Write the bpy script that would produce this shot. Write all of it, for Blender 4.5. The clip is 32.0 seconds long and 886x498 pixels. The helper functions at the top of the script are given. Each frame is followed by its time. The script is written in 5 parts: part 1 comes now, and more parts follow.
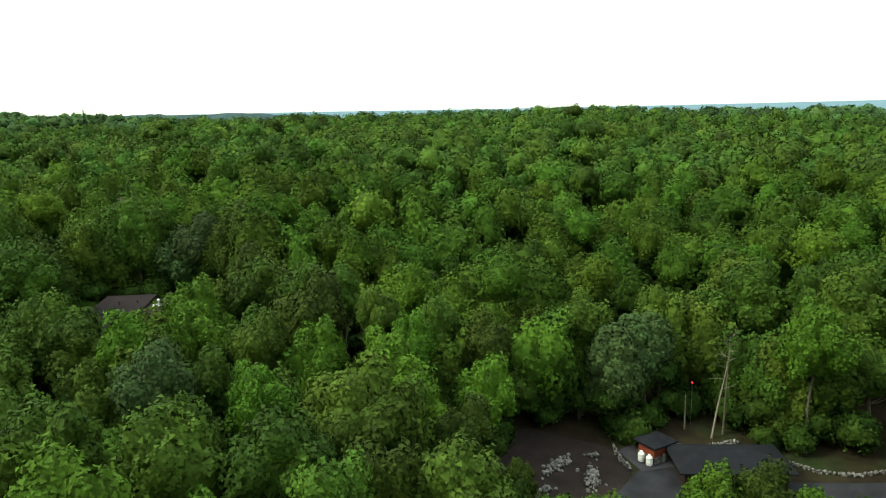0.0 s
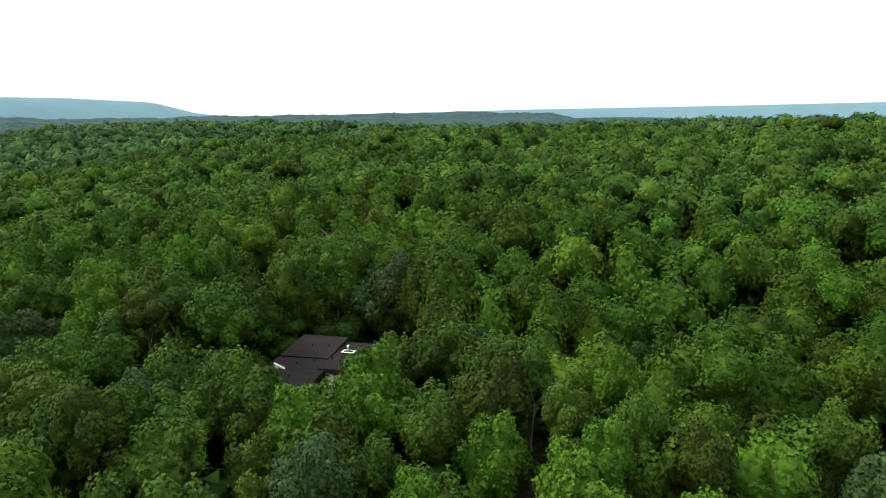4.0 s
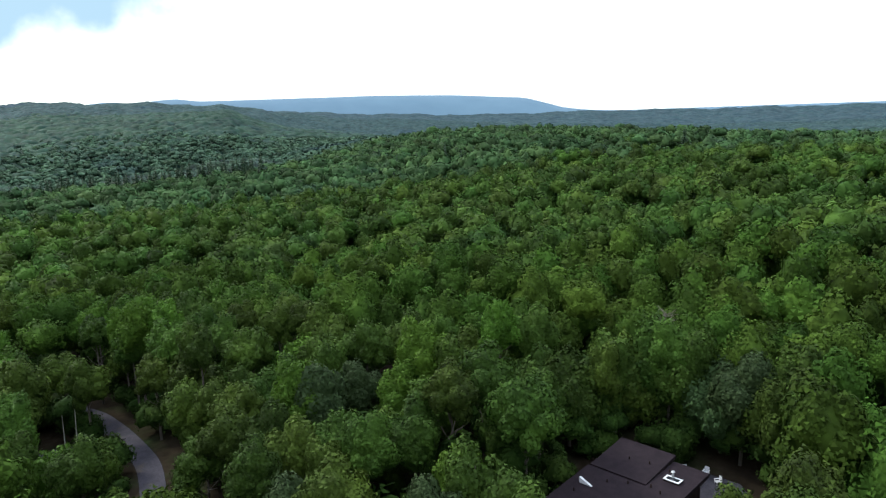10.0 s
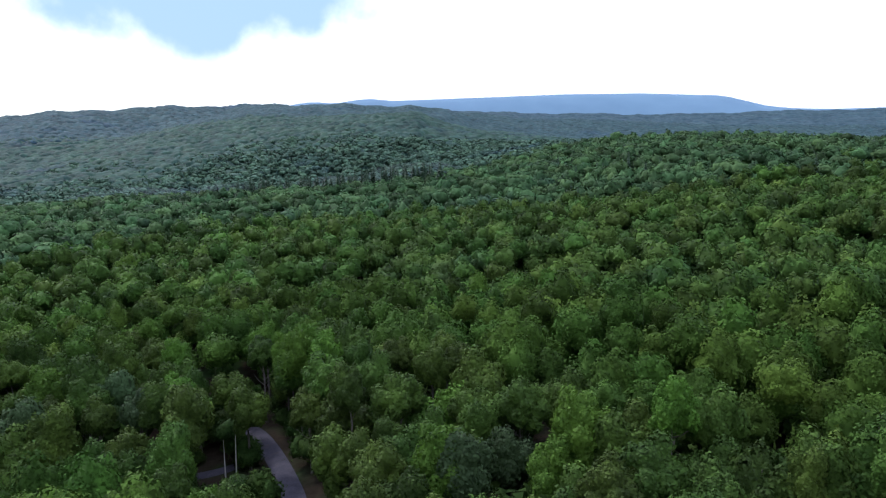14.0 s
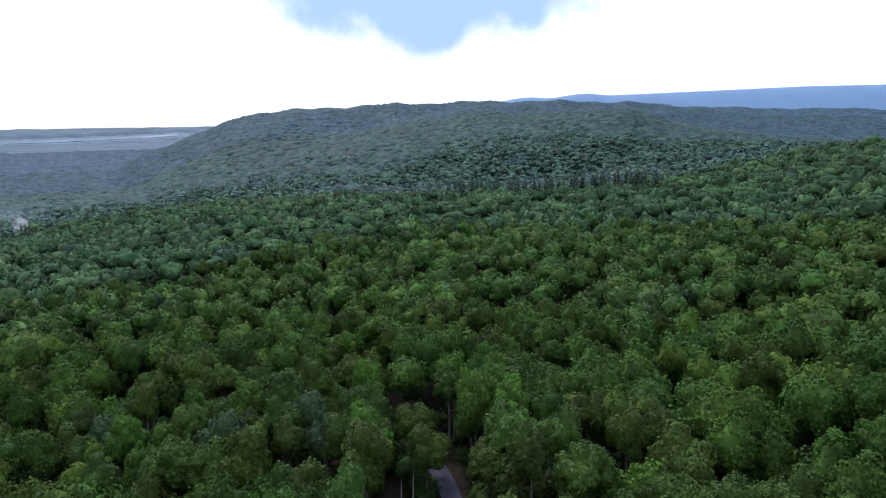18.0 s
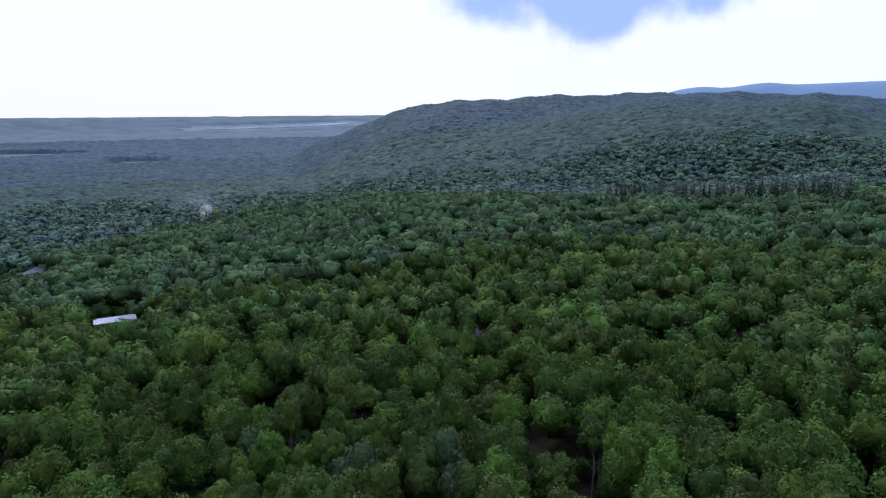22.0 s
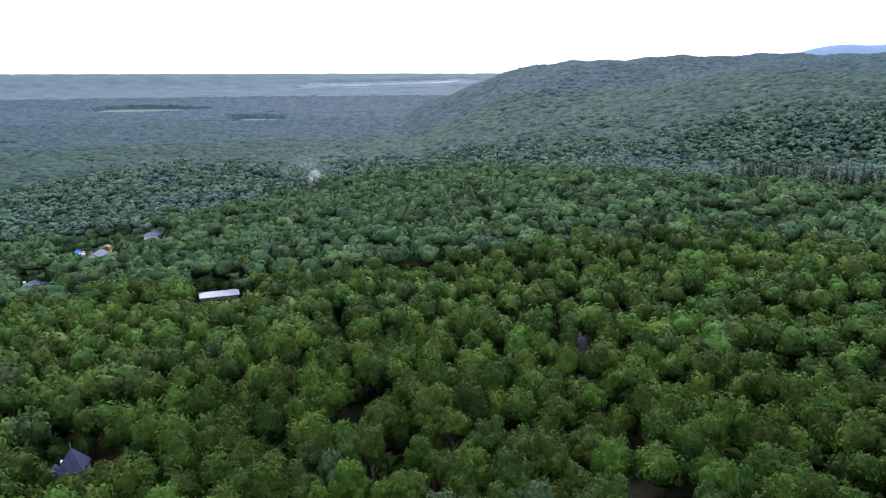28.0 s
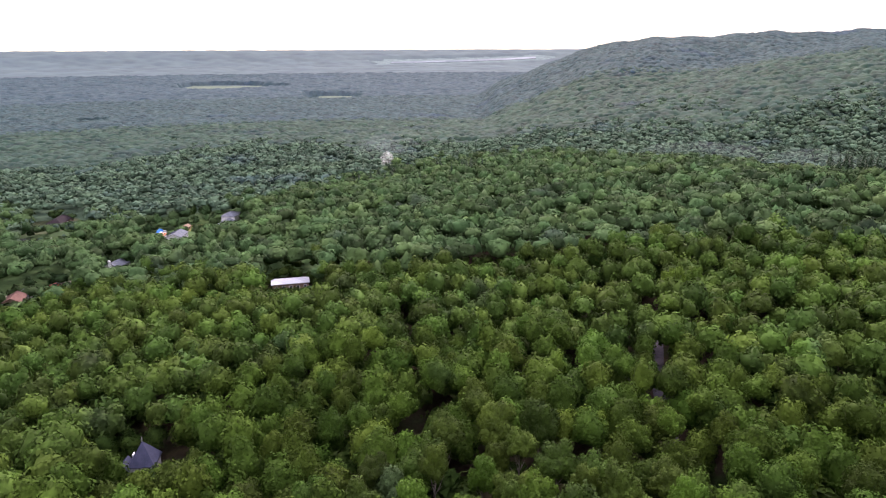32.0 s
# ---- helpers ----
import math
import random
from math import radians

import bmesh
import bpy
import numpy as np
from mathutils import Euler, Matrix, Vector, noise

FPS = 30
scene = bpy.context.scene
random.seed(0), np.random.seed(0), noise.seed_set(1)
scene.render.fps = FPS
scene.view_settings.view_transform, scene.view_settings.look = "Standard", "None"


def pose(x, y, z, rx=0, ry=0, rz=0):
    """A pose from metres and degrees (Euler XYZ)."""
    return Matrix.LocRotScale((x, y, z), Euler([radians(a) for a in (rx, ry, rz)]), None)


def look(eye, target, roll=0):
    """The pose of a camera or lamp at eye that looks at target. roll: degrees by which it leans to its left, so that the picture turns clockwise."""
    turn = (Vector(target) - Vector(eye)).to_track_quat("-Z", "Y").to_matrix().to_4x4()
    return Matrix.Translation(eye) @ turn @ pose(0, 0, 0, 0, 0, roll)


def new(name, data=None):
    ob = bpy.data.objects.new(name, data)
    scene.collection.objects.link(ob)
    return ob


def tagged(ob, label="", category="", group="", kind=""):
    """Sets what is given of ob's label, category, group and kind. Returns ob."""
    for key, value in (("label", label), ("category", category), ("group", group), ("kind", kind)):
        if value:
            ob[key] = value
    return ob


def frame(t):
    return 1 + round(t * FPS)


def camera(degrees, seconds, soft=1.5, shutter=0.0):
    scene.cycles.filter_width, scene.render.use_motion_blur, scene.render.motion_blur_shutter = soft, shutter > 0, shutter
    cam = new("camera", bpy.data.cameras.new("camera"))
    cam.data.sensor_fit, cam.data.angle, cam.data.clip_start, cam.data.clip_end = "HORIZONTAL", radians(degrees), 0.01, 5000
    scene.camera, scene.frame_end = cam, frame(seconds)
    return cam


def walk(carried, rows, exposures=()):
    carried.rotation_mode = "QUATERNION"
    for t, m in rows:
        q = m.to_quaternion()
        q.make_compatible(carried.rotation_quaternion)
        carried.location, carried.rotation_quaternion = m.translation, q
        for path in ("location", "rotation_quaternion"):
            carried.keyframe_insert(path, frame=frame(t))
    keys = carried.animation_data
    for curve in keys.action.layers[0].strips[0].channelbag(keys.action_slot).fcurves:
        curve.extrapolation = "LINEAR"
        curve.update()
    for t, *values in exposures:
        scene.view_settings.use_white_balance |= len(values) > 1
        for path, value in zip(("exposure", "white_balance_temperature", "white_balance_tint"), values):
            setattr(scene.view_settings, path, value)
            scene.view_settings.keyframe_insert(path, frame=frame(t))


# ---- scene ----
# ---- camera: a slow climbing flight that swings left over the woods ----
cam = camera(65.9, 32.0, soft=1.2)


def fly(x, y, z, yaw, pitch, roll):
    return pose(x, y, z, 90 + pitch, 0, yaw) @ pose(0, 0, 0, 0, 0, roll)


PATH_ROWS = [
    (0.0, -0.00, -0.00, 28.80, 0.00, -10.56, -1.51),
    (0.5, 0.28, 1.38, 29.53, 2.05, -10.48, -1.44),
    (1.0, 0.54, 2.75, 30.30, 4.16, -10.47, -1.40),
    (1.5, 0.77, 4.08, 31.14, 6.29, -10.47, -1.34),
    (2.0, 0.97, 5.53, 32.04, 8.64, -10.42, -1.26),
    (2.5, 1.15, 7.10, 32.91, 10.90, -10.45, -1.21),
    (4.5, 0.47, 13.91, 35.78, 20.79, -10.41, -1.38),
    (5.0, 0.07, 15.61, 36.52, 23.32, -10.46, -1.37),
    (5.5, -0.24, 17.13, 37.27, 26.01, -10.39, -1.41),
    (6.0, -0.51, 18.50, 38.02, 28.48, -10.38, -1.43),
    (6.5, -0.85, 19.81, 38.76, 30.90, -10.39, -1.43),
    (7.0, -1.32, 21.11, 39.49, 33.50, -10.34, -1.48),
    (7.5, -1.85, 22.25, 40.21, 35.86, -10.30, -1.49),
    (8.0, -2.45, 23.49, 40.91, 38.26, -10.31, -1.55),
    (8.5, -3.10, 24.79, 41.63, 40.67, -10.31, -1.60),
    (9.0, -3.82, 26.09, 42.42, 43.18, -10.29, -1.54),
    (9.5, -4.57, 27.28, 43.19, 45.47, -10.29, -1.49),
    (10.0, -5.24, 28.41, 43.94, 47.71, -10.30, -1.44),
    (10.5, -6.01, 29.52, 44.69, 49.89, -10.25, -1.34),
    (11.0, -6.79, 30.54, 45.40, 50.99, -10.23, -1.24),
    (11.5, -7.86, 31.63, 46.08, 52.17, -10.25, -1.17),
    (12.0, -8.72, 32.79, 46.78, 53.98, -10.23, -1.17),
    (12.5, -9.61, 33.90, 47.50, 56.12, -10.17, -1.16),
    (13.0, -10.55, 34.82, 48.20, 58.14, -10.15, -1.13),
    (13.5, -11.49, 35.71, 48.91, 60.31, -10.15, -1.15),
    (14.0, -12.42, 36.60, 49.63, 62.73, -10.13, -1.13),
    (14.5, -13.36, 37.46, 50.32, 65.00, -10.13, -1.11),
    (16.5, -18.33, 40.73, 52.97, 73.99, -10.10, -0.97),
    (17.0, -19.59, 41.38, 53.73, 76.07, -10.18, -0.98),
    (17.5, -20.81, 41.85, 54.52, 78.23, -10.22, -1.03),
    (18.0, -21.96, 42.28, 55.31, 80.27, -10.29, -0.95),
    (18.5, -23.05, 42.68, 56.08, 82.33, -10.41, -0.81),
    (19.0, -24.12, 42.97, 56.84, 84.37, -10.53, -0.74),
    (19.5, -25.10, 43.25, 57.63, 86.59, -10.66, -0.70),
    (20.0, -26.08, 43.45, 58.45, 88.52, -10.79, -0.69),
    (20.5, -27.15, 43.64, 59.28, 89.83, -10.86, -0.64),
    (21.0, -28.38, 43.85, 60.09, 91.14, -10.92, -0.61),
    (21.5, -29.69, 44.13, 60.88, 92.34, -10.97, -0.53),
    (22.0, -31.04, 44.31, 61.63, 93.47, -11.02, -0.50),
    (22.5, -32.32, 44.46, 62.35, 94.66, -11.08, -0.52),
    (23.0, -33.67, 44.58, 63.07, 95.87, -11.18, -0.49),
    (23.5, -34.96, 44.61, 63.75, 96.71, -11.50, -0.44),
    (24.0, -36.28, 44.57, 64.43, 97.38, -11.83, -0.37),
    (24.5, -37.71, 44.49, 65.12, 98.01, -12.17, -0.29),
    (25.0, -39.04, 44.51, 65.79, 98.60, -12.51, -0.26),
    (25.5, -40.33, 44.55, 66.44, 99.18, -12.85, -0.25),
    (27.5, -45.33, 44.22, 69.35, 101.77, -14.12, -0.16),
    (28.0, -46.73, 43.81, 69.98, 102.52, -14.41, -0.11),
    (28.5, -47.92, 43.52, 70.61, 103.24, -14.71, -0.14),
    (29.0, -48.96, 43.26, 71.26, 104.01, -15.00, -0.13),
    (29.5, -49.88, 43.01, 71.90, 104.78, -15.30, -0.14),
    (30.0, -50.82, 42.72, 72.54, 105.62, -15.59, -0.14),
    (30.5, -51.73, 42.46, 73.15, 106.38, -15.79, -0.12),
    (31.0, -52.57, 42.18, 73.73, 107.14, -16.00, -0.10),
    (31.5, -53.34, 42.00, 74.27, 107.90, -16.18, -0.13),
    (32.0, -54.01, 42.05, 74.77, 108.67, -16.33, -0.23),
]
walk(cam, [(r[0], fly(*r[1:])) for r in PATH_ROWS],
     exposures=[(0, 0.37, 6500, -10), (3, 0.33, 6400, -6), (6, 0.22, 5880, 4), (10, 0.13, 5470, 13), (14, 0.09, 5080, 26), (17, 0.04, 5030, 31), (20, -0.15, 4990, 35), (23, -0.33, 4890, 39), (25, -0.18, 4860, 38), (28, 0.33, 5270, 31), (30, 0.66, 5840, 40), (32, 0.60, 6070, 42)])

# ---- sky and sun ----
SKY_TOP = 2.6
SUN_AZ, SUN_EL = 104.0, 40.0      # degrees left of +y, degrees above the horizon
world = bpy.data.worlds.new("sky")
scene.world = world
world.use_nodes = True
wt = world.node_tree
wt.nodes.clear()


def wnode(kind, **inputs):
    n = wt.nodes.new(kind)
    for k, v in inputs.items():
        n.inputs[k].default_value = v
    return n


def wlink(a, b):
    wt.links.new(a, b)


def wmath(op, a, b=0.0, c=0.0):
    n = wt.nodes.new("ShaderNodeMath")
    n.operation = op
    for k, v in enumerate((a, b, c)):
        if hasattr(v, "is_output"):
            wlink(v, n.inputs[k])
        else:
            n.inputs[k].default_value = v
    return n.outputs[0]


w_out = wnode("ShaderNodeOutputWorld")
w_sky = wt.nodes.new("ShaderNodeTexSky")
w_sky.sky_type, w_sky.sun_disc = "NISHITA", False
w_sky.sun_elevation, w_sky.sun_rotation = radians(SUN_EL), radians(-SUN_AZ)
w_blue = wnode("ShaderNodeBackground", Strength=0.07)
wlink(w_sky.outputs["Color"], w_blue.inputs["Color"])
w_tc = wt.nodes.new("ShaderNodeTexCoord")
w_xyz = wt.nodes.new("ShaderNodeSeparateXYZ")
wlink(w_tc.outputs["Generated"], w_xyz.inputs[0])
w_up = wmath("MAXIMUM", w_xyz.outputs["Z"], 0.0)
# overcast: thin bright cloud that grows brighter overhead, warm low in the west
w_cloud = wt.nodes.new("ShaderNodeBackground")
w_warm = wt.nodes.new("ShaderNodeMix")
w_warm.data_type = "RGBA"
w_warm.inputs["A"].default_value, w_warm.inputs["B"].default_value = (1.0, 0.97, 0.62, 1), (1.0, 1.0, 0.86, 1)
wlink(wmath("MINIMUM", wmath("MULTIPLY_ADD", w_up, 4.0, wmath("MULTIPLY_ADD", w_xyz.outputs["Y"], 1.3, 0.3)), 1.0), w_warm.inputs["Factor"])
w_high = wt.nodes.new("ShaderNodeMix")
w_high.data_type = "RGBA"
w_high.inputs["B"].default_value = (1.0, 1.0, 0.93, 1)
wlink(wmath("MINIMUM", wmath("MAXIMUM", wmath("MULTIPLY_ADD", w_up, 2.5, -0.7), 0.0), 1.0), w_high.inputs["Factor"])
wlink(w_warm.outputs["Result"], w_high.inputs["A"])
wlink(w_high.outputs["Result"], w_cloud.inputs["Color"])
wlink(wmath("MULTIPLY_ADD", wmath("POWER", w_up, 2.0), SKY_TOP, 1.32), w_cloud.inputs["Strength"])
# an opening in the cloud with a darker bank in it
w_pal = wnode("ShaderNodeBackground", Color=(0.72, 0.95, 0.97, 1), Strength=0.77)
w_off = wt.nodes.new("ShaderNodeVectorMath")
w_off.operation = "SUBTRACT"
w_off.inputs[1].default_value = (-math.sin(radians(81.5)), math.cos(radians(81.5)), 0.207)
wlink(w_tc.outputs["Generated"], w_off.inputs[0])
w_sc = wt.nodes.new("ShaderNodeVectorMath")
w_sc.operation = "MULTIPLY"
w_sc.inputs[1].default_value = (1.0, 1.0, 2.3)
wlink(w_off.outputs[0], w_sc.inputs[0])
w_len = wt.nodes.new("ShaderNodeVectorMath")
w_len.operation = "LENGTH"
wlink(w_sc.outputs[0], w_len.inputs[0])
w_noise = wnode("ShaderNodeTexNoise", Scale=9.0, Detail=5.0, Roughness=0.5)
wlink(w_tc.outputs["Generated"], w_noise.inputs["Vector"])
w_edge = wmath("MULTIPLY_ADD", w_noise.outputs["Fac"], 0.30, w_len.outputs["Value"])
w_mask = wt.nodes.new("ShaderNodeMapRange")
w_mask.interpolation_type = "SMOOTHSTEP"
w_mask.inputs["From Min"].default_value, w_mask.inputs["From Max"].default_value = 0.33, 0.42
wlink(w_edge, w_mask.inputs["Value"])
w_bank = wt.nodes.new("ShaderNodeMixShader")
wlink(w_mask.outputs["Result"], w_bank.inputs["Fac"])
wlink(w_pal.outputs["Background"], w_bank.inputs[1])
wlink(w_cloud.outputs["Background"], w_bank.inputs[2])
w_mix = wnode("ShaderNodeMixShader", Fac=0.93)
wlink(w_blue.outputs["Background"], w_mix.inputs[1])
wlink(w_bank.outputs["Shader"], w_mix.inputs[2])
wlink(w_mix.outputs["Shader"], w_out.inputs["Surface"])

sun = new("sun", bpy.data.lights.new("sun", "SUN"))
sun.data.energy, sun.data.angle, sun.data.color = 5.0, radians(11), (1.0, 0.90, 0.66)
sun.matrix_world = look((0, 0, 200), (200 * math.sin(radians(SUN_AZ)) * math.cos(radians(SUN_EL)),
                                      -200 * math.cos(radians(SUN_AZ)) * math.cos(radians(SUN_EL)),
                                      200 - 200 * math.sin(radians(SUN_EL))))

# ---- materials ----


def material(name, stops, scale, rough=0.8, detail=6.0, bump=0.3, bump_scale=None, metal=0.0, fine=None,
             through_light=0.0, vary=0.0, patch=None, stretch=(1, 1, 1), shine=0.5, own=False, tone=False):
    """stops: colours from dark to light over a noise of that scale (per metre). fine: a second, finer noise that
    darkens and lightens. vary: how far each object and island shifts. patch: (scale, colour, share) of large patches."""
    m = bpy.data.materials.new(name)
    m.use_nodes = True
    nt = m.node_tree
    b = nt.nodes["Principled BSDF"]
    b.inputs["Roughness"].default_value, b.inputs["Metallic"].default_value = rough, metal
    b.inputs["Specular IOR Level"].default_value = shine
    geo = nt.nodes.new("ShaderNodeNewGeometry")
    mp = nt.nodes.new("ShaderNodeMapping")
    mp.inputs["Scale"].default_value = stretch
    nt.links.new(geo.outputs["Position"], mp.inputs["Vector"])

    def nz(s, d=detail):
        n = nt.nodes.new("ShaderNodeTexNoise")
        n.inputs["Scale"].default_value, n.inputs["Detail"].default_value = s, d
        nt.links.new(mp.outputs["Vector"], n.inputs["Vector"])
        return n

    n = nz(scale)
    ramp = nt.nodes.new("ShaderNodeValToRGB")
    while len(ramp.color_ramp.elements) < len(stops):
        ramp.color_ramp.elements.new(0.5)
    for k, (e, c) in enumerate(zip(ramp.color_ramp.elements, stops)):
        e.position, e.color = 0.3 + 0.4 * k / max(1, len(stops) - 1), (*c, 1)
    nt.links.new(n.outputs["Fac"], ramp.inputs["Fac"])
    col = ramp.outputs["Color"]
    if patch:
        pn = nz(patch[0], 3.0)
        pr = nt.nodes.new("ShaderNodeMapRange")
        pr.inputs["From Min"].default_value, pr.inputs["From Max"].default_value = 0.62 - patch[2], 0.72 - patch[2]
        nt.links.new(pn.outputs["Fac"], pr.inputs["Value"])
        px = nt.nodes.new("ShaderNodeMix")
        px.data_type = "RGBA"
        px.inputs["B"].default_value = (*patch[1], 1)
        nt.links.new(pr.outputs["Result"], px.inputs["Factor"])
        nt.links.new(col, px.inputs["A"])
        col = px.outputs["Result"]
    if fine or vary:
        hsv = nt.nodes.new("ShaderNodeHueSaturation")
        nt.links.new(col, hsv.inputs["Color"])
        val = nt.nodes.new("ShaderNodeMath")
        val.operation, val.inputs[1].default_value, val.inputs[2].default_value = "MULTIPLY_ADD", 1.0, 0.5
        if fine:
            fn = nz(fine, 2.0)
            nt.links.new(fn.outputs["Fac"], val.inputs[0])
        else:
            val.inputs[0].default_value = 0.5
        if vary:
            if own:
                shift = nt.nodes.new("ShaderNodeObjectInfo").outputs["Random"]
            elif tone:
                att = nt.nodes.new("ShaderNodeAttribute")
                att.attribute_name = "tone"
                shift = att.outputs["Fac"]
            else:
                flat = nt.nodes.new("ShaderNodeVectorMath")
                flat.operation, flat.inputs[1].default_value = "MULTIPLY", (1, 1, 0)
                cell = nt.nodes.new("ShaderNodeTexVoronoi")
                cell.inputs["Scale"].default_value = 0.13
                nt.links.new(geo.outputs["Position"], flat.inputs[0])
                nt.links.new(flat.outputs[0], cell.inputs["Vector"])
                grey = nt.nodes.new("ShaderNodeSeparateColor")
                nt.links.new(cell.outputs["Color"], grey.inputs[0])
                shift = grey.outputs[0]
            isl = nt.nodes.new("ShaderNodeMath")
            isl.operation = "MULTIPLY_ADD"
            grain = 0.55 if own or (fine or 0) >= 0.5 else 0.12
            isl.inputs[1].default_value = grain
            nt.links.new(geo.outputs["Random Per Island"], isl.inputs[0])
            nt.links.new(shift, isl.inputs[2])
            rng = nt.nodes.new("ShaderNodeMapRange")
            rng.inputs["From Max"].default_value = 1 + grain
            rng.inputs["To Min"].default_value, rng.inputs["To Max"].default_value = 1 - vary, 1 + vary
            nt.links.new(isl.outputs[0], rng.inputs["Value"])
            mul = nt.nodes.new("ShaderNodeMath")
            mul.operation = "MULTIPLY"
            nt.links.new(val.outputs[0], mul.inputs[0])
            nt.links.new(rng.outputs["Result"], mul.inputs[1])
            nt.links.new(mul.outputs[0], hsv.inputs["Value"])
            hr = nt.nodes.new("ShaderNodeMapRange")
            hr.inputs["To Min"].default_value, hr.inputs["To Max"].default_value = 0.5 - 0.028 * vary, 0.5 + 0.030 * vary
            turn = nt.nodes.new("ShaderNodeMath")
            turn.operation, turn.inputs[1].default_value = "MULTIPLY", 7.31
            wrap = nt.nodes.new("ShaderNodeMath")
            wrap.operation = "FRACT"
            nt.links.new(shift, turn.inputs[0])
            nt.links.new(turn.outputs[0], wrap.inputs[0])
            nt.links.new(wrap.outputs[0], hr.inputs["Value"])
            nt.links.new(hr.outputs["Result"], hsv.inputs["Hue"])
        else:
            nt.links.new(val.outputs[0], hsv.inputs["Value"])
        col = hsv.outputs["Color"]
    nt.links.new(col, b.inputs["Base Color"])
    if bump:
        bn = nz(bump_scale or scale * 4)
        bp = nt.nodes.new("ShaderNodeBump")
        bp.inputs["Strength"].default_value = bump
        bp.inputs["Distance"].default_value = 0.4 / (bump_scale or scale * 4)
        nt.links.new(bn.outputs["Fac"], bp.inputs["Height"])
        nt.links.new(bp.outputs["Normal"], b.inputs["Normal"])
    if through_light:
        tr = nt.nodes.new("ShaderNodeBsdfTranslucent")
        nt.links.new(col, tr.inputs["Color"])
        mx = nt.nodes.new("ShaderNodeMixShader")
        mx.inputs["Fac"].default_value = through_light
        nt.links.new(b.outputs["BSDF"], mx.inputs[1])
        nt.links.new(tr.outputs["BSDF"], mx.inputs[2])
        nt.links.new(mx.outputs["Shader"], nt.nodes["Material Output"].inputs["Surface"])
    return m


LEAF = material("leaf_maple", [(0.016, 0.030, 0.0038), (0.025, 0.045, 0.0057), (0.037, 0.064, 0.0076)], 0.16, 0.75, bump=0,
                fine=1.1, through_light=0.10, vary=0.55, shine=0.08, own=True)
LEAF_FRESH = material("leaf_fresh", [(0.032, 0.066, 0.0066), (0.048, 0.092, 0.0085)], 0.2, 0.7, bump=0, fine=1.3, through_light=0.2,
                      vary=0.35, shine=0.08, own=True)
LEAF_DULL = material("leaf_oak", [(0.019, 0.034, 0.012), (0.028, 0.047, 0.015)], 0.2, 0.75, bump=0, fine=1.2, through_light=0.1,
                     vary=0.45, shine=0.08, own=True)
# a little lighter and bluer than WOODS_NEAR: the first of the distance haze
WOODS = material("leaf_woods", [(0.019, 0.039, 0.0066), (0.029, 0.055, 0.0085), (0.041, 0.075, 0.0104)], 0.055, 0.8, bump=0,
                 fine=0.5, through_light=0.1, vary=0.55, patch=(0.045, (0.021, 0.039, 0.011), 0.0), shine=0.06, tone=True)
WOODS_NEAR = material("leaf_woods_near", [(0.016, 0.032, 0.0038), (0.025, 0.048, 0.0057), (0.037, 0.068, 0.0076)], 0.07, 0.8, bump=0,
                      fine=0.8, through_light=0.06, vary=0.55, patch=(0.05, (0.017, 0.032, 0.006), 0.0), shine=0.05, tone=True)
# darker leaf colour that carries the shade below the canopy and at clearing edges
SHADE_LEAF = material("leaf_undergrowth_shaded", [(0.008, 0.017, 0.003), (0.014, 0.027, 0.0045), (0.021, 0.038, 0.006)], 0.3, 0.85, bump=0,
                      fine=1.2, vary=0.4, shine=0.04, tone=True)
# from here on distance haze is put into the leaf colours, zone by zone
WOODS_MID_HAZED = material("leaf_woods_mid_hazed", [(0.021, 0.042, 0.016), (0.029, 0.057, 0.020), (0.039, 0.072, 0.022)], 0.04, 0.85, bump=0,
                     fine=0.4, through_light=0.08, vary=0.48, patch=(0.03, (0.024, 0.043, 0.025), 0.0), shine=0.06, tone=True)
WOODS_FAR_HAZED = material("leaf_woods_far_hazed", [(0.028, 0.050, 0.034), (0.034, 0.062, 0.039), (0.043, 0.074, 0.043)], 0.03, 0.85, bump=0,
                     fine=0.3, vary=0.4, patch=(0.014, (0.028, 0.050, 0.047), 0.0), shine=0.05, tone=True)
WOODS_HILL_HAZED = material("leaf_woods_hill_hazed", [(0.010, 0.022, 0.019), (0.014, 0.030, 0.022), (0.020, 0.038, 0.025)], 0.03, 0.85, bump=0,
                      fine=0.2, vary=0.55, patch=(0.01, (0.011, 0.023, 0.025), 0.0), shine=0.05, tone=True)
WOODS_DIM_HAZED = material("leaf_woods_dim_hazed", [(0.015, 0.029, 0.033), (0.019, 0.035, 0.037), (0.023, 0.041, 0.040)], 0.02, 0.9,
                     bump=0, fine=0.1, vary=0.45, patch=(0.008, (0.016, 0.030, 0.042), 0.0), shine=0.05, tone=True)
WOODS_REMOTE_HAZED = material("leaf_woods_remote_hazed", [(0.016, 0.030, 0.038), (0.020, 0.036, 0.044), (0.023, 0.042, 0.046)], 0.02, 0.9,
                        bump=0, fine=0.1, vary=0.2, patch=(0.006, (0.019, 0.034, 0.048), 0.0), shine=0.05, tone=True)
NEEDLE = material("needles", [(0.010, 0.024, 0.012), (0.020, 0.040, 0.018)], 0.5, 0.75, bump=0, fine=1.5, vary=0.25, shine=0.15)
BARK = material("bark", [(0.028, 0.023, 0.019), (0.065, 0.055, 0.047)], 2.5, 0.9, bump=0.6, stretch=(1, 1, 0.25))
# floor colour lowered so that it holds the shade under the trees
GROUND = material("forest_floor_shaded", [(0.010, 0.008, 0.006), (0.016, 0.013, 0.009), (0.013, 0.019, 0.008)], 0.12, 0.95, fine=0.9,
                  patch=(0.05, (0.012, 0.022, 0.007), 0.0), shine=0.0)
